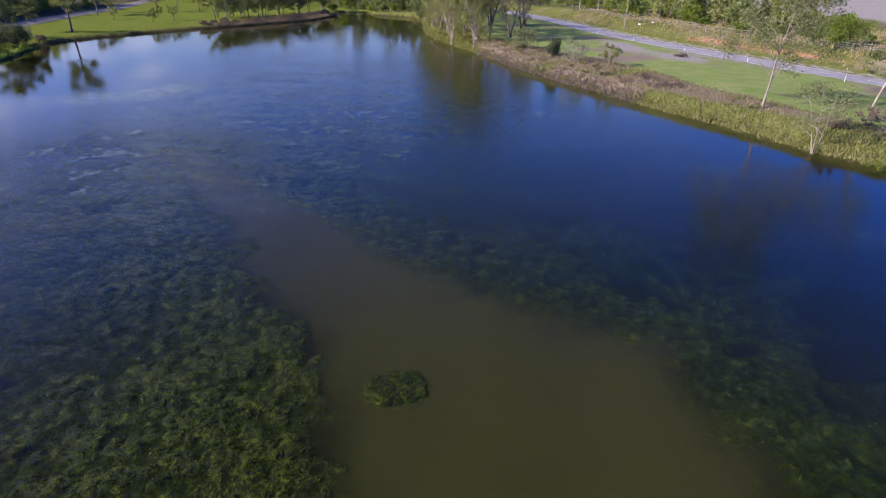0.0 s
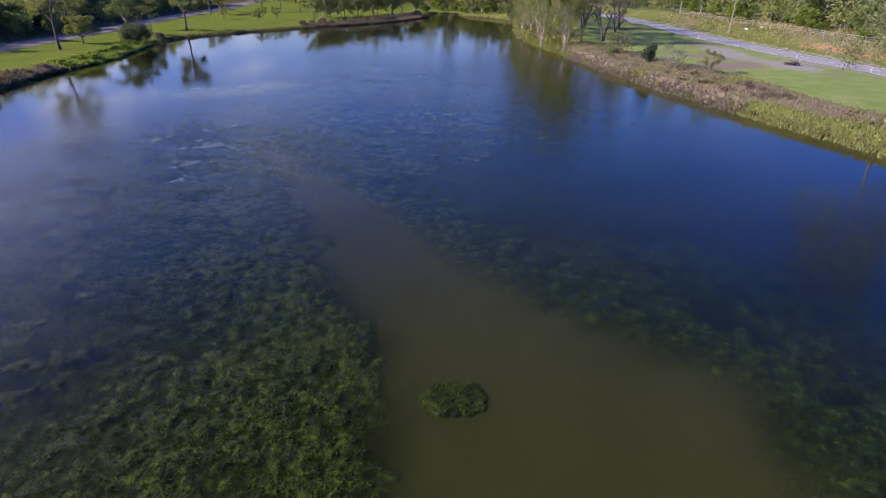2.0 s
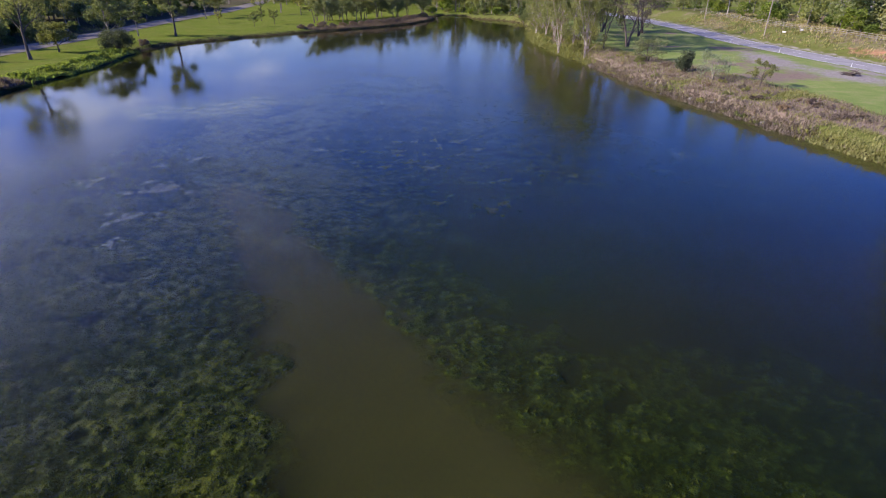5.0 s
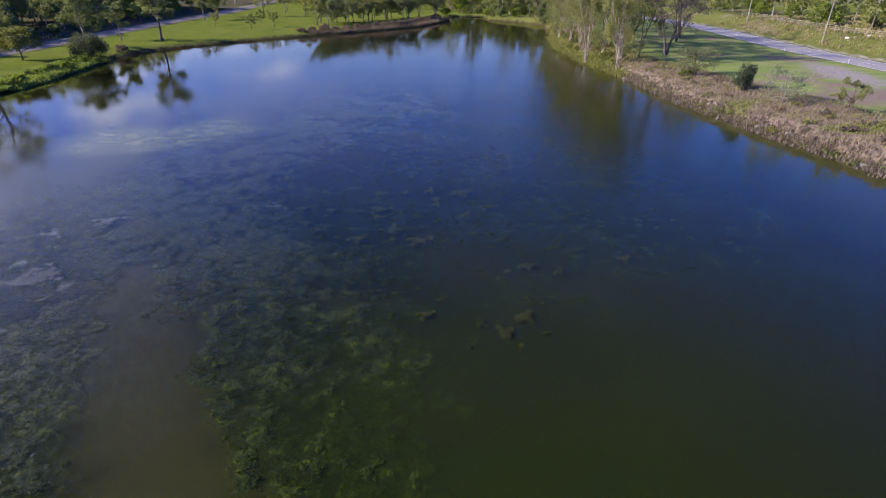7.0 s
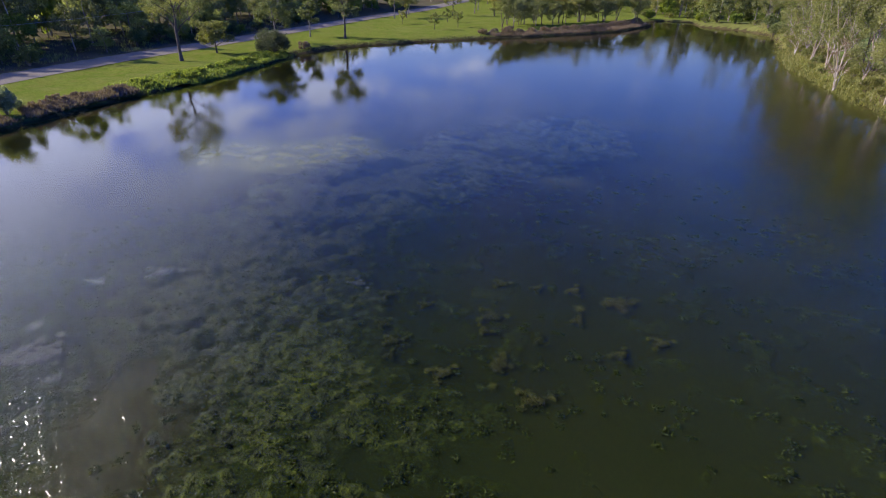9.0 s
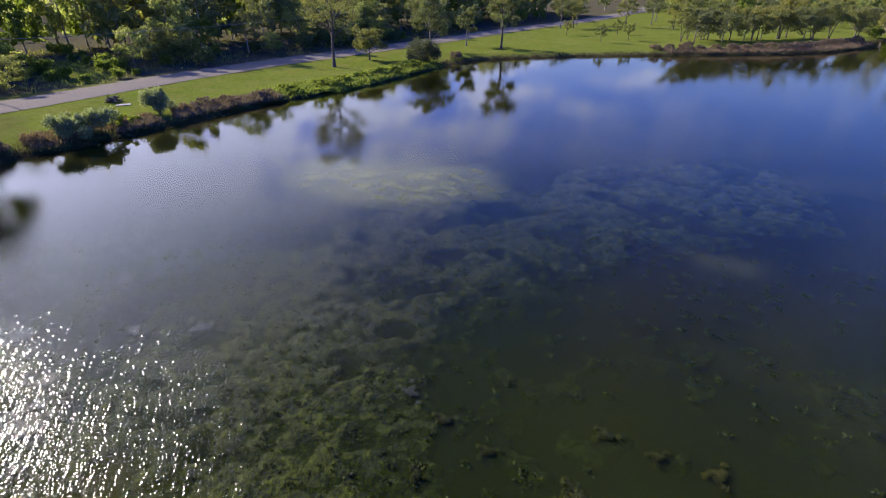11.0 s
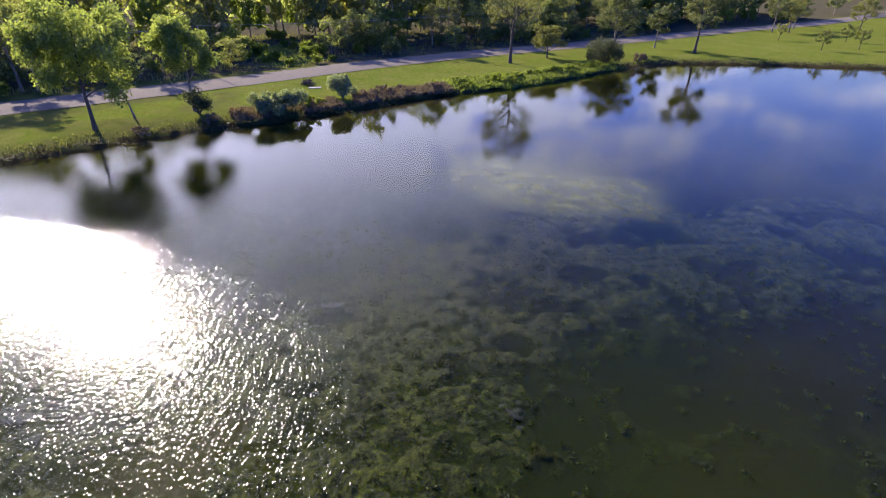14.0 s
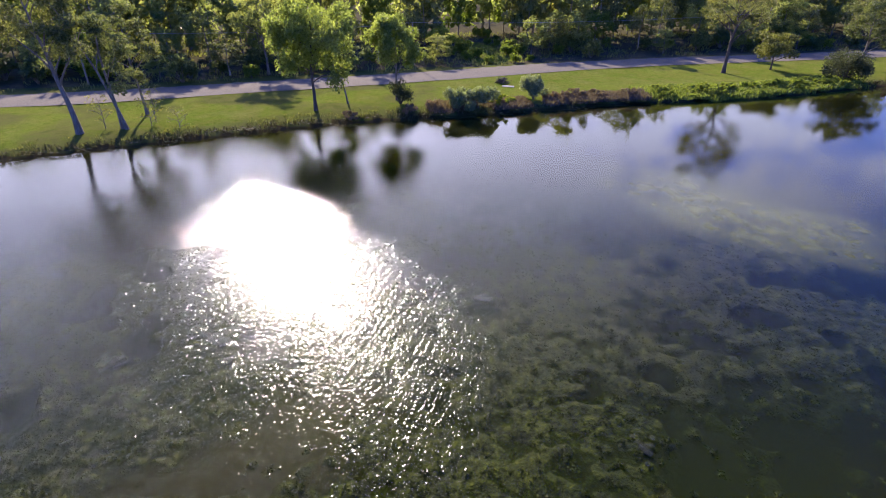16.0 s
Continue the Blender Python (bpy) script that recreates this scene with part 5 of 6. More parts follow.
stand(brush_pile(160, 3.2, "heap of dead brown branches on the lawn"), -102, 78.6)
bm = bmesh.new()
box_bm(bm, -1.3, -0.7, 0, 1.3, 0.7, 0.14, 0.03)
slab = tagged(part("concrete_slab", bm, CONCRETE), "pale worn concrete slab in the grass", "slab")
stand(slab, -99.2, 79.3, 75, 0.75, 0.03)
stand(brush_pile(161, 3.4, "heap of fallen branches on gravel"), 52.7, 121.2)

# far lawn trees, one of each build, then copies
gum_a = make_tree(201, 12, 3.8, 0.2, 0.32, 2600, LEAF_GUM, BARK_GREY, label="gum tree on mown grass", limbs=10)
gum_b = make_tree(202, 11, 3.4, 0.22, 0.36, 2300, LEAF_OLIVE, BARK_DARK, label="olive-green tree on mown grass", limbs=9)
sapling = make_tree(203, 5.5, 1.7, 0.10, 0.3, 900, LEAF_OLIVE, BARK_DARK, name="young_tree", label="young tree on mown grass", limbs=8, leaf=0.34)
stand(gum_a, -135, 235), stand(gum_b, -122, 258), stand(sapling, -99, 205)
for o in (gum_a, gum_b, sapling):
    o["group"] = lawn_group
for i, (o, x, y, s) in enumerate([(gum_a, -139, 251, 1.0), (gum_a, -119, 272, 0.95), (gum_b, -132, 239, 0.9), (gum_b, -110, 285, 1.0), (sapling, -96, 215, 1.1), (sapling, -108, 229, 1.0), (gum_a, -128, 293, 1.05),
                                  (gum_b, -105, 262, 0.9), (gum_a, -98, 292, 1.0), (gum_b, -118, 312, 1.0), (gum_a, -92, 318, 1.1), (gum_b, -135, 330, 1.0), (sapling, -118, 215, 0.9), (gum_a, -80, 290, 1.0), (gum_b, -72, 312, 1.0)]):
    again(o, x, y, i * 67, s, lawn_group)

# trees on the point
point_a = make_tree(211, 11, 3.9, 0.2, 0.22, 3300, LEAF_OLIVE, BARK_DARK, label="bushy olive-green tree on the point", limbs=11, stems=2, clump=1.15)
point_b = make_tree(212, 10, 3.6, 0.2, 0.25, 3000, LEAF_GUM, BARK_GREY, label="bushy grey-green tree on the point", limbs=10, clump=1.15)
stand(point_a, -84, 224), stand(point_b, -79, 221)
rp = np.random.default_rng(5)
for i in range(22):
    t = i / 21
    x, y = -84 + 32 * t + rp.normal() * 2.5, 216 + 44 * t + 7 + abs(rp.normal()) * 7
    if shore_distance(np.array([[x, y]]))[0] > 2.5:
        again((point_a, point_b)[i % 2], x, y, i * 83, rp.uniform(0.75, 1.15), "trees on the point")
point_a["group"] = point_b["group"] = "trees on the point"
scrub_dry = make_shrub(213, 1.7, 4.5, 900, LEAF_DRY, BARK_DARK, "shrub", "brown dry scrub along the waterline", 0.3)
stand(scrub_dry, -76, 211)
for i in range(20):
    t = i / 19
    q = np.array([(-78, 198), (-66, 213), (-55, 228), (-51.5, 240), (-47.5, 258)], float)
    x, y = np.interp(t * 4, range(5), q[:, 0]) - 1.6, np.interp(t * 4, range(5), q[:, 1]) + 2.0
    again(scrub_dry, x, y, i * 50, rp.uniform(0.7, 1.1), "scrub along the point")

# ---- right bank ----
tree_at(43.6, 60.2, seed=301, height=9.2, spread=3.0, trunk_r=0.09, fork=0.25, clump=1.5, leaf=0.24, leaves=2600, leaf_mat=LEAF_GUM, bark=BARK_PALE, stems=3, limbs=12, lean=(0.05, 0.0), label="sparse pale-stemmed gum tree at the waterline")
tree_at(44.3, 73.2, seed=302, height=20, spread=6.6, trunk_r=0.15, fork=0.22, fill=34, leaves=12000, leaf=0.28, leaf_mat=LEAF_GUM, bark=BARK_GREY, limbs=15, lean=(0.04, 0.03), dome=0.3, label="tall white-limbed gum tree with airy foliage")
tree_at(56.3, 69.5, seed=303, height=13, spread=3.2, trunk_r=0.12, fork=0.3, leaves=1500, leaf_mat=LEAF_OLIVE, bark=BARK_WHITE, limbs=10, lean=(0.14, 0.04), label="thin leaning pale gum tree with few leaves")
stand(make_shrub(304, 3.8, 4.2, 2800, LEAF_BUSH, BARK_DARK, "shrub", "round dark green bush on the bank", 0.3), 26, 121.7)
open_bush = make_tree(305, 5.0, 3.0, 0.12, 0.2, 3000, LEAF_GUM, BARK_DARK, "shrub", "open twiggy bush on the bank", limbs=22, stems=5, leaf=0.22, fill=6)
stand(tagged(open_bush, "open grey twiggy bush on the bank", "shrub"), 21, 133)
twiggy = make_tree(306, 5.0, 2.6, 0.1, 0.12, 2000, LEAF_SILVER, BARK_GREY, "shrub", "grey twiggy bush on the dry bank", limbs=20, stems=5, leaf=0.2, fill=2)
stand(tagged(twiggy, "grey twiggy bush on the dry bank", "shrub"), 28.2, 113.5)
olive = make_tree(307, 4.4, 1.7, 0.08, 0.3, 2000, LEAF_GUM, BARK_DARK, "shrub", "small olive bush on top of the bank", limbs=14, stems=3, leaf=0.2, fill=3)
stand(tagged(olive, "small olive many-stemmed bush on top of the bank", "shrub"), 33.6, 108)
for i, (x, y, h, w, m, l) in enumerate([(31, 100, 0.8, 3.5, LEAF_DRY, "low brown thicket on the bank"), (36, 96, 0.8, 4, LEAF_DRY, "low brown thicket on the bank"), (38, 89, 0.8, 4.5, LEAF_DRY, "low brown thicket on the bank"),
                                        (49, 63, 1.6, 6, LEAF_DRY, "tangled brown thicket on the bank"), (54, 66, 1.6, 6, LEAF_DRY, "tangled brown thicket on the bank"), (47.5, 55, 1.2, 5, LEAF_LANTANA, "low green thicket at the waterline"),
                                        (52, 54, 1.4, 5, LEAF_LANTANA, "low green thicket at the waterline"), (24, 128, 0.7, 3, LEAF_DRY, "low brown thicket on the bank"), (20, 133, 1.2, 3.5, LEAF_OLIVE, "low olive thicket on the bank")]):
    stand(make_shrub(310 + i, h, w, 1100, m, BARK_GREY, "thicket", l, 0.26), x, y)

# low mounds of growth over the slope
slope_mounds = [make_shrub(330 + i, h, w, n, m, BARK_GREY, "bank_shrub", l, 0.24, lumps=7) for i, (h, w, n, m, l) in enumerate([
    (0.9, 2.6, 260, LEAF_DRY, "low pinkish brown dry shrub on the slope"), (0.8, 2.4, 260, GRASS_PINK, "mound of dry pink grass on the slope"),
    (0.8, 2.6, 260, LEAF_OLIVE, "low olive green shrub on the slope"), (0.7, 2.2, 240, GRASS_BANK, "mound of yellow-green grass on the slope"),
    (0.55, 2.0, 240, LEAF_OLIVE, "low green growth hanging over the waterline")])]
re_ = np.random.default_rng(77)
used_mound = set()
for n in range(150):
    u = re_.random() ** 1.3 * east_s[-1]
    x, y = np.interp(u, east_s, shore_e[:, 0]), np.interp(u, east_s, shore_e[:, 1])
    at_edge = n % 2 == 0
    x = x + (re_.uniform(-0.5, 0.7) if at_edge else re_.uniform(1.5, 8.5))
    pink = pinkness(np.array([[x, y]]))[0] > 0.5
    j = (4 if re_.random() < 0.7 else 2) if at_edge else (int(re_.choice([0, 1, 3])) if pink else int(re_.choice([2, 3, 3, 0])))
    if j in used_mound:
        again(slope_mounds[j], x, y, re_.random() * 360, re_.uniform(0.55, 1.2), "low growth on the slope", max(lie1(x, y), 0.02))
    else:
        used_mound.add(j)
        stand(slope_mounds[j], x, y)
        slope_mounds[j]["group"] = "low growth on the slope"

# grove along the right bank
grove_a = make_tree(321, 23, 3.8, 0.15, 0.08, 6000, LEAF_LACY, BARK_PALE, label="slim pale-trunked gum tree on the bank", limbs=16, droop=0.9, flat=1.2, fill=12, leaf=0.33, stems=2, clump=0.95)
grove_b = make_tree(322, 21, 3.7, 0.14, 0.07, 5800, LEAF_LACY, BARK_PALE, label="slim leafy gum tree on the bank", limbs=18, droop=0.9, flat=1.2, stems=3, fill=12, leaf=0.33, clump=0.95)
grove_c = make_tree(323, 20, 5.6, 0.32, 0.16, 2900, LEAF_DRY, BARK_DARK, label="dark-trunked tree with thin brown foliage on shaded grass", limbs=16, stems=2, leaf=0.36)
grove_d = make_tree(326, 10.5, 2.0, 0.1, 0.2, 500, LEAF_DRY, BARK_WHITE, name="bare_tree", label="clump of bare white stems at the waterline", limbs=14, stems=4, leaf=0.3, fill=4)
grove_e = make_tree(327, 19, 3.6, 0.17, 0.28, 2800, LEAF_LACY, BARK_DARK, label="slim dark-stemmed gum tree leaning over the bank", limbs=10, stems=2, lean=(0.08, 0.0), droop=0.8)
for o, x, y in ((grove_a, 3.8, 173), (grove_b, 9.9, 147.3), (grove_c, 20.3, 156), (grove_d, 4.6, 158.8), (grove_e, 14.3, 150.5)):
    stand(o, x, y)
    o["group"] = "grove on the bank"
for i, (o, x, y, s) in enumerate([(grove_a, 10.8, 149.5, 0.95), (grove_c, 30, 191.5, 0.95), (grove_a, 7.6, 157.5, 1.0), (grove_b, 12, 160, 0.95), (grove_b, 5.0, 166, 1.05), (grove_a, 10.5, 176, 1.0), (grove_b, 1.6, 181, 1.0),
                                  (grove_a, 0.4, 188, 1.05), (grove_b, 6, 190, 1.0), (grove_a, 12, 187, 1.0), (grove_b, 0.0, 197, 1.0), (grove_a, 4, 203, 1.0), (grove_b, -0.8, 208, 1.05), (grove_a, 9, 211, 1.0),
                                  (grove_b, 2, 217, 0.95), (grove_a, -1.8, 224, 1.0), (grove_b, 5, 229, 1.0), (grove_a, -2, 238, 1.0), (grove_b, 7, 242, 1.0), (grove_a, -3, 251, 1.0), (grove_c, 20, 205, 0.9), (grove_c, 22, 223, 0.9),
                                  (grove_b, 13, 233, 0.9), (grove_c, 27, 181, 0.8), (grove_a, 12, 167, 0.9), (grove_c, 18, 192, 0.9), (grove_e, 8.5, 170, 1.0), (grove_d, -1.2, 193, 0.9)]):
    again(o, x, y, i * 71, s, "grove on the bank")
under_a = make_shrub(324, 2.4, 4.0, 780, LEAF_GROVE, BARK_GREY, "shrub", "leafy green undergrowth on the bank", 0.32)
stand(under_a, 8, 155)
for i, (x, y) in enumerate([(7, 163), (5, 170), (2.5, 178), (1, 186), (0, 194), (-1, 203), (-1.8, 213), (-2.5, 222), (-3, 232), (-4, 243), (12, 168), (8, 180), (6, 196), (4, 210)]):
    again(under_a, x, y, i * 40, rp.uniform(0.7, 1.2), "undergrowth on the bank")
for i in range(30):
    y = 150 + 100 * rp.random()
    x = np.interp(y, (143, 153, 165, 183, 203, 228, 248), (11, 6.6, 3.6, -1.4, -3, -4, -6)) + 0.8 + 5.5 * rp.random()
    again(under_a, x, y, i * 53, rp.uniform(0.45, 0.9), "undergrowth on the bank")


def boulder(seed):
    """A worn stone."""
    bm = bmesh.new()
    bmesh.ops.create_icosphere(bm, subdivisions=2, radius=0.5)
    for v in bm.verts:
        v.co *= 1 + 0.35 * noise.noise(v.co * 2.2 + Vector((seed, 0, 0)))
        v.co.z *= 0.6
    return tagged(part("stone", bm, STONE, smooth=True), "worn grey-brown stone at the waterline", "stone", "stones at the waterline")


stones = [boulder(7), boulder(8)]
for i in range(16):
    u = 45 + 58 * rp.random()
    x, y = np.interp(u, east_s, shore_e[:, 0]) + rp.normal() * 0.35, np.interp(u, east_s, shore_e[:, 1])
    size = rp.uniform(0.35, 0.95)
    m = pose(x, y, max(lie1(x, y), 0.0) + 0.05 * size, 0, 0, i * 77)
    ob = stones[i] if i < 2 else copy_thing(stones[i % 2], m)
    ob.matrix_basis = m @ Matrix.Diagonal((size, size * 0.8, size, 1))

# ---- woods ----
woods_a = make_tree(401, 13, 4.4, 0.2, 0.1, 520, LEAF_DARK, BARK_GREY, name="bush_tree", label="dark green bushland tree beside the track", limbs=11, clump=1.2, leaf=1.3, plain=True, fill=26)
woods_b = make_tree(402, 11, 4.2, 0.18, 0.08, 520, LEAF_OLIVE, BARK_GREY, name="bush_tree", label="dull olive green bushland tree", limbs=10, clump=1.25, leaf=1.3, plain=True, fill=26)
woods_c = make_tree(403, 14.5, 4.4, 0.22, 0.16, 520, LEAF_GUM, BARK_WHITE, name="woodland_gum", label="pale-trunked grey-green gum tree in the woods", limbs=11, clump=1.15, leaf=1.3, plain=True, fill=22)
woods_d = make_tree(404, 9.5, 4.0, 0.16, 0.06, 520, LEAF_LANTANA, BARK_GREY, name="low_tree", label="low bright green bushland tree", limbs=10, clump=1.3, leaf=1.3, plain=True, fill=26)
WOODS = (woods_a, woods_b, woods_c, woods_d)
fringe_a = make_tree(411, 13, 4.4, 0.2, 0.1, 2600, LEAF_DARK, BARK_GREY, name="bush_tree", label="dark green bushland tree beside the track", limbs=11, clump=1.15, leaf=0.56, plain=True, fill=30)
fringe_b = make_tree(412, 11, 4.2, 0.18, 0.08, 2600, LEAF_OLIVE, BARK_GREY, name="bush_tree", label="dull olive green bushland tree", limbs=10, clump=1.2, leaf=0.56, plain=True, fill=30)
fringe_c = make_tree(413, 14.5, 4.2, 0.22, 0.2, 2400, LEAF_GUM, BARK_WHITE, name="woodland_gum", label="pale-trunked grey-green gum tree in the woods", limbs=11, clump=1.1, leaf=0.54, plain=True, fill=24)
fringe_d = make_tree(414, 9.5, 4.0, 0.16, 0.06, 2600, LEAF_LANTANA, BARK_GREY, name="low_tree", label="low bright green bushland tree", limbs=10, clump=1.25, leaf=0.54, plain=True, fill=30)
FRINGE = (fringe_a, fringe_b, fringe_c, fringe_d)
bush_a = make_shrub(405, 3.4, 6.0, 640, LEAF_LANTANA, BARK_GREY, "shrub", "spreading bright green scrub bush", 0.68)
bush_b = make_shrub(406, 3.8, 5.6, 640, LEAF_DEEP, BARK_GREY, "shrub", "spreading dark green scrub bush", 0.68)


def grow(n, x0, y0, x1, y1, keep, gap, rng):
    P = rng.random((n, 2)) * np.array([x1 - x0, y1 - y0]) + np.array([x0, y0])
    P = P[keep(P)]
    made = []
    for p in P:
        if all((p[0] - q[0]) ** 2 + (p[1] - q[1]) ** 2 > gap * gap for q in made):
            made.append(p)
    return made


rg = np.random.default_rng(31)
west_of_track = lambda P: -np.multiply(*away(P, TRACK_LINE))
open_ground = lambda P: (np.abs(P[:, 1] - 80 - 0.15 * (P[:, 0] + 130)) > 9) | (P[:, 0] < -158)
first = [False] * 10
spread_out = grow(1500, -200, -30, -85, 300, lambda P: (west_of_track(P) > 9) & (west_of_track(P) < 52) & open_ground(P), 5.4, rg)
for i, (x, y) in enumerate(spread_out):
    j = int(rg.choice(4, p=(0.42, 0.26, 0.14, 0.18)))
    s = rg.uniform(0.8, 1.15)
    low = float(np.interp(west_of_track(np.array([[x, y]]))[0], (9, 14, 26, 40), (0.36, 0.5, 0.9, 1.5) if y < 84 else (0.5, 0.72, 1.12, 1.6)))
    near = west_of_track(np.array([[x, y]]))[0] < 27 and -12 < y < 190
    o, slot = (FRINGE[j], 6 + j) if near else (WOODS[j], j)
    if not first[slot]:
        stand(o, x, y)
        o.scale = (s * (0.5 + 0.5 * low), s * (0.5 + 0.5 * low), s * low)
        o["group"] = "trees in the woods"
        first[slot] = True
    else:
        c = again(o, x, y, rg.random() * 360, s, "trees in the woods")
        c.scale = (s * (0.5 + 0.5 * low), s * (0.5 + 0.5 * low), s * low)
edge_bushes = grow(500, -170, -20, -92, 200, lambda P: (west_of_track(P) > 6) & (west_of_track(P) < 17) & ((np.abs(P[:, 1] - 80) > 4)), 4.2, rg)
for i, (x, y) in enumerate(edge_bushes):
    j = int(rg.random() < 0.6)
    o = (bush_a, bush_b)[j]
    if not first[4 + j]:
        stand(o, x, y)
        o["group"] = "scrub at the edge of the woods"
        first[4 + j] = True
    else:
        again(o, x, y, rg.random() * 360, rg.uniform(0.6, 1.3), "scrub at the edge of the woods")
for i in range(26):
    x, y = -122 - 36 * rg.random(), 80 + 17 * (rg.random() - 0.5)
    again(bush_a, x, y + 0.15 * (x + 130), rg.random() * 360, rg.uniform(0.4, 0.85), "scrub in the clearing")
# behind the road
east_of_road = lambda P: np.multiply(*away(P, ROAD_LINE))
for i, (x, y) in enumerate(grow(420, 10, 95, 135, 330, lambda P: (east_of_road(P) > 17) & (east_of_road(P) < 50) & (np.hypot(P[:, 0] - 81, P[:, 1] - 114) > 15) & (P[:, 0] - 0.1 * P[:, 1] < 112) & (P[:, 0] < 0.68 * P[:, 1]), 6.0, rg)):
    j = int(rg.choice(4, p=(0.2, 0.35, 0.2, 0.25)))
    again(WOODS[j], x, y, rg.random() * 360, rg.uniform(0.5, 0.9), "trees beyond the road")
for i, (x, y) in enumerate(grow(240, 40, 70, 135, 220, lambda P: (east_of_road(P) > 15) & (east_of_road(P) < 36) & (np.hypot(P[:, 0] - 81, P[:, 1] - 114) > 12) & (P[:, 0] - 0.1 * P[:, 1] < 116), 5.0, rg)):
    again((bush_a, bush_b)[int(rg.random() < 0.4)], x, y, rg.random() * 360, rg.uniform(0.6, 1.1) * (1.0 if x < 0.68 * y else 0.55), "bushes beyond the road")
stand(make_shrub(407, 7.0, 12.0, 9000, LEAF_LANTANA, BARK_GREY, "large_shrub", "big spreading bright green bush behind the road", 0.42, lumps=34), 87.0, 121.5)
# far end of the pond and beyond
for i, (x, y) in enumerate(grow(400, -70, 272, 30, 400, lambda P: (shore_distance(P) > 4) & (np.abs(east_of_road(P)) > 8) & (P[:, 1] > 275 + 0.0 * P[:, 0]) & ((P[:, 0] > -48) | (P[:, 1] > 305)), 6.5, rg)):
    again(WOODS[int(rg.choice(4, p=(0.3, 0.3, 0.25, 0.15)))], x, y, rg.random() * 360, rg.uniform(0.7, 1.05), "trees beyond the pond")
for i, (x, y) in enumerate([(-8, 254), (-12, 262), (-18, 266), (-24, 270), (-28, 274), (-31, 282), (-36, 290), (-43, 291), (-49, 283), (-3, 262), (-10, 270), (-20, 276), (-26, 284), (-52, 290), (-15, 282), (-6, 246)]):
    again((bush_b, under_a, bush_a)[i % 3], x, y, i * 47, rg.uniform(0.7, 1.2), "bushes at the far end of the pond")
    if i % 2:
        again((grove_a, grove_b, fringe_b)[i % 3], x + 3, y + 5, i * 61, rg.uniform(0.8, 1.05), "trees beyond the pond")
for i, (x, y) in enumerate(grow(160, -185, 335, -70, 430, lambda P: np.abs(west_of_track(P)) > 8, 8.5, rg)):
    again(WOODS[int(rg.choice(4))], x, y, rg.random() * 360, rg.uniform(0.8, 1.1), "trees beyond the lawn")

# far woods, one mass
far_P = rg.random((5200, 2)) * np.array([1300, 1150]) + np.array([-900, -150])
keep = ((west_of_track(far_P) > 50) | (far_P[:, 1] > 425)) & (shore_distance(far_P) > 60) & (east_of_road(far_P) < 400)
far_P = far_P[keep]
far_Z = lie(far_P)
n = len(far_P)
per = 17
C = np.repeat(np.concatenate([far_P, far_Z[:, None]], 1), per, 0)
g = unit(rg.normal(size=(n * per, 3)))
g[:, 2] = np.abs(g[:, 2])
sz = np.repeat(rg.uniform(4.5, 7.5, n), per)[:, None]
C = C + g * sz * np.array([1, 1, 1.5]) + np.array([0, 0, 2.0])
V, F = leaf_quads(C, unit(rg.normal(size=(n * per, 3))), rg.uniform(1.6, 3.2, n * per), rg.uniform(1.0, 2.0, n * per), rg)
tagged(new("far_woods", raw_mesh("far_woods", V, F, LEAF_DARK)), "dense green bushland stretching to the horizon", "woods", kind="stuff")

# ---- road furniture ----
guide = new("guide_post")
tagged(guide, "white roadside guide post", "guide post", "guide posts along the road")
bm = bmesh.new()
box_bm(bm, -0.06, -0.03, -0.1, 0.06, 0.03, 1.05, 0.015)
part("post", bm, PLASTIC, guide)
bm = bmesh.new()
box_bm(bm, -0.04, -0.042, 0.82, 0.04, -0.032, 0.94, 0.004)
part("reflector", bm, TIMBER, guide, "dull reflector strip")
stand(guide, 66.0, 118, 20)
for x, y in ((53.3, 153), (49.0, 173), (59.5, 134.5), (68.6, 92), (78.5, 79)):
    again(guide, x, y, 20, 1.0, "guide posts along the road")

pole = new("utility_pole")
tagged(pole, "weathered timber power pole beside the road", "pole")
h = Heap()
h.tube([(0, 0, -0.4), (0, 0, 4), (0, 0, 9.5)], [0.17, 0.15, 0.11], 8)
raw_part("post", *h.done(), TIMBER, pole, smooth=True)
bm = bmesh.new()
box_bm(bm, -1.1, -0.06, 8.7, 1.1, 0.06, 8.85, 0.01)
part("crossarm", bm, TIMBER, pole)
stand(pole, 60, 182)
again(pole, 56, 226, 10, 1.0, "power poles")
sign = new("roadside_sign")
tagged(sign, "small white sign on two timber posts", "sign")
for x in (-0.6, 0.6):
    bm = bmesh.new()
    box_bm(bm, x - 0.06, -0.06, -0.2, x + 0.06, 0.06, 1.7, 0.01)
    part("post", bm, TIMBER, sign)
bm = bmesh.new()
box_bm(bm, -0.75, -0.1, 0.95, 0.75, -0.07, 1.65, 0.01)
part("board", bm, PLASTIC, sign)
stand(sign, 63.4, 178.5, -20, 0.5)
again(sign, 66.5, 176, -10, 0.42, "roadside signs")

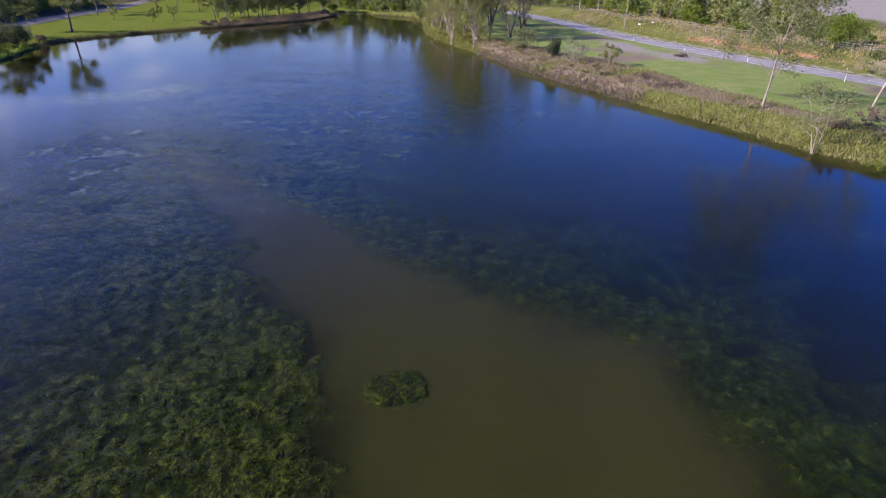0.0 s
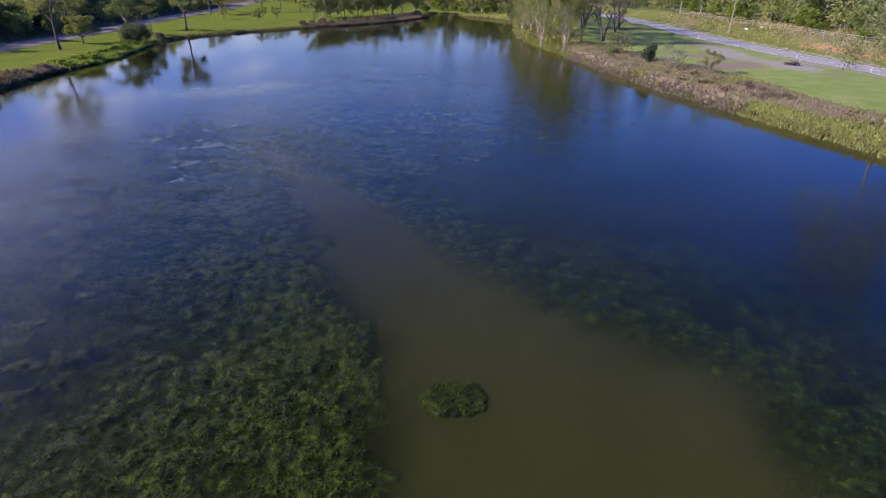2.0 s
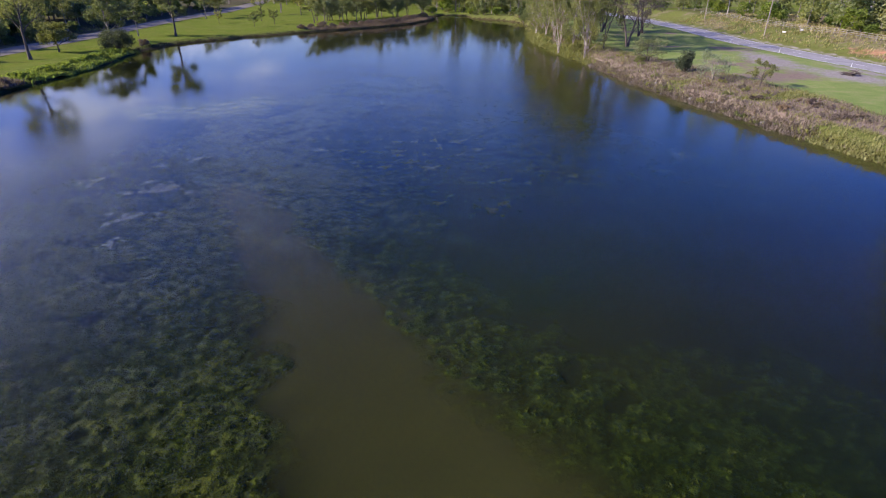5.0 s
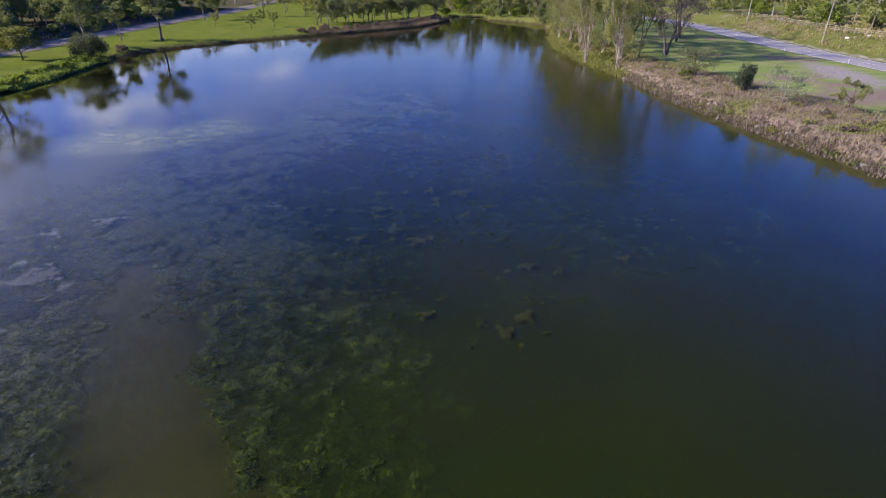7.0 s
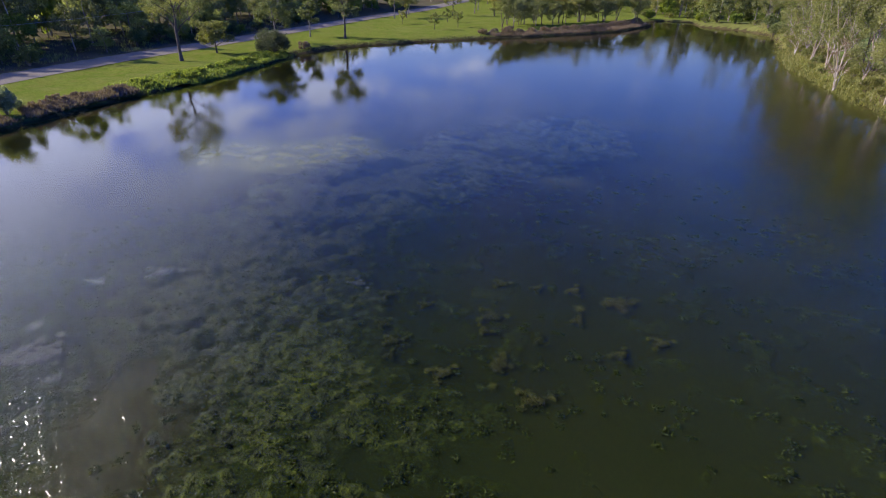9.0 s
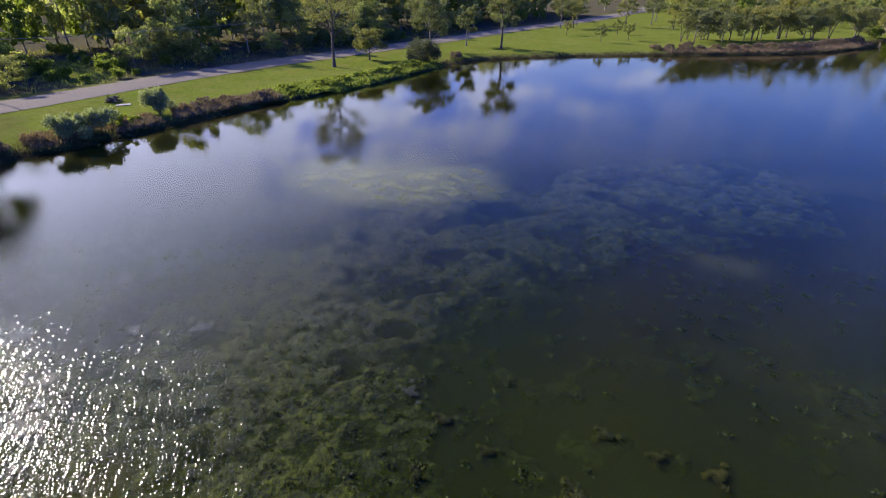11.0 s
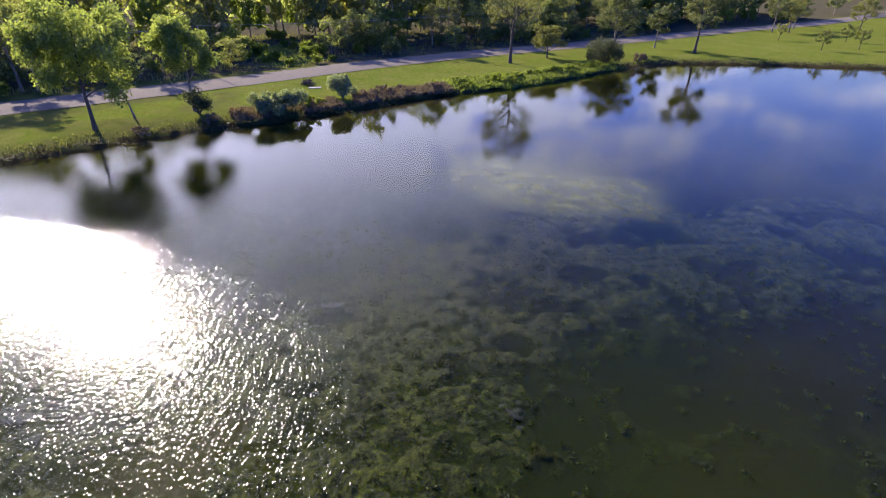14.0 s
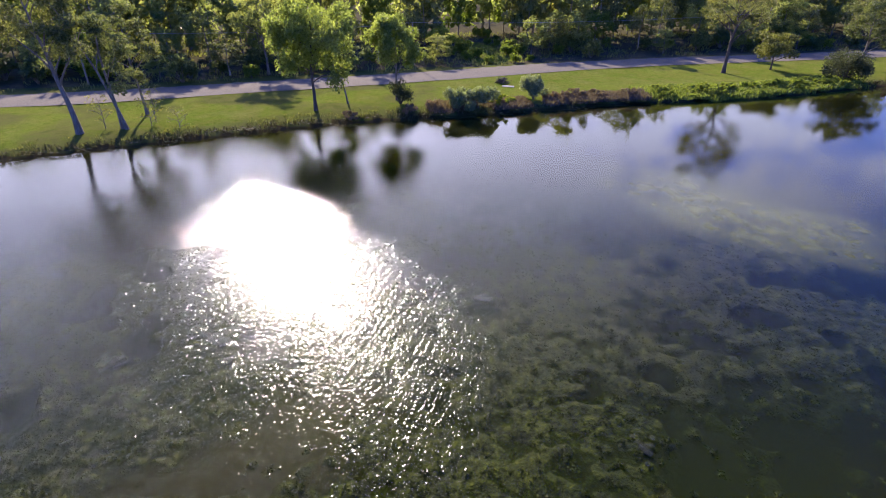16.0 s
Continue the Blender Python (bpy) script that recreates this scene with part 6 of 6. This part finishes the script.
# post and wire fence behind the road
fence = tagged(new("fence"), "weathered post and wire fence along the road", "fence")
L = np.array(ROAD_LINE, float)
s = np.concatenate([[0], np.cumsum(np.hypot(*np.diff(L, axis=0).T))])
u = np.arange(60, 345, 4.2)
fc = np.stack([np.interp(u, s, L[:, 0]), np.interp(u, s, L[:, 1])], 1)
ft = unit(np.gradient(fc, axis=0))
fc = fc + np.stack([ft[:, 1], -ft[:, 0]], 1) * 14.0
fz = lie(fc)
h = Heap()
h.tube([(0, 0, -0.3), (0, 0, 0.7), (0, 0, 1.35)], [0.07, 0.065, 0.06], 6)
post_mesh = raw_mesh("post", *h.done(), RAIL)
for (x, y), z in zip(fc, fz):
    ob = new("post", post_mesh)
    ob.parent = fence
    ob.location = (x, y, z)
for lift in (0.55, 0.95, 1.35):
    h = Heap()
    h.tube(np.concatenate([fc, fz[:, None] + lift], 1), np.full(len(fc), 0.035 if lift > 1.3 else 0.02), 4)
    raw_part("rail" if lift > 1.3 else "wire", *h.done(), RAIL if lift > 1.3 else WIRE, fence)

# power line along the woods
wood_pole = tagged(new("utility_pole"), "weathered timber power pole in the woods", "pole", "power poles in the woods")
h = Heap()
h.tube([(0, 0, -0.4), (0, 0, 4), (0, 0, 8.6)], [0.16, 0.14, 0.11], 8)
raw_part("post", *h.done(), TIMBER, wood_pole, smooth=True)
ends = [(-104, 10), (-119.5, 64), (-143, 150)]
stand(wood_pole, *ends[0])
for x, y in ends[1:]:
    again(wood_pole, x, y, 0, 1.0, "power poles in the woods")
tops = []
for (x0, y0), (x1, y1) in zip(ends[:-1], ends[1:]):
    for u in np.linspace(0, 1, 14):
        x, y = x0 + (x1 - x0) * u, y0 + (y1 - y0) * u
        tops.append((x, y, (lie1(x0, y0) * (1 - u) + lie1(x1, y1) * u) + 8.0 - 3.2 * u * (1 - u)))
h = Heap()
h.tube(tops, np.full(len(tops), 0.022), 4)
tagged(new("power_line", raw_mesh("power_line", *h.done(), WIRE)), "thin sagging overhead wire along the woods", "wire")
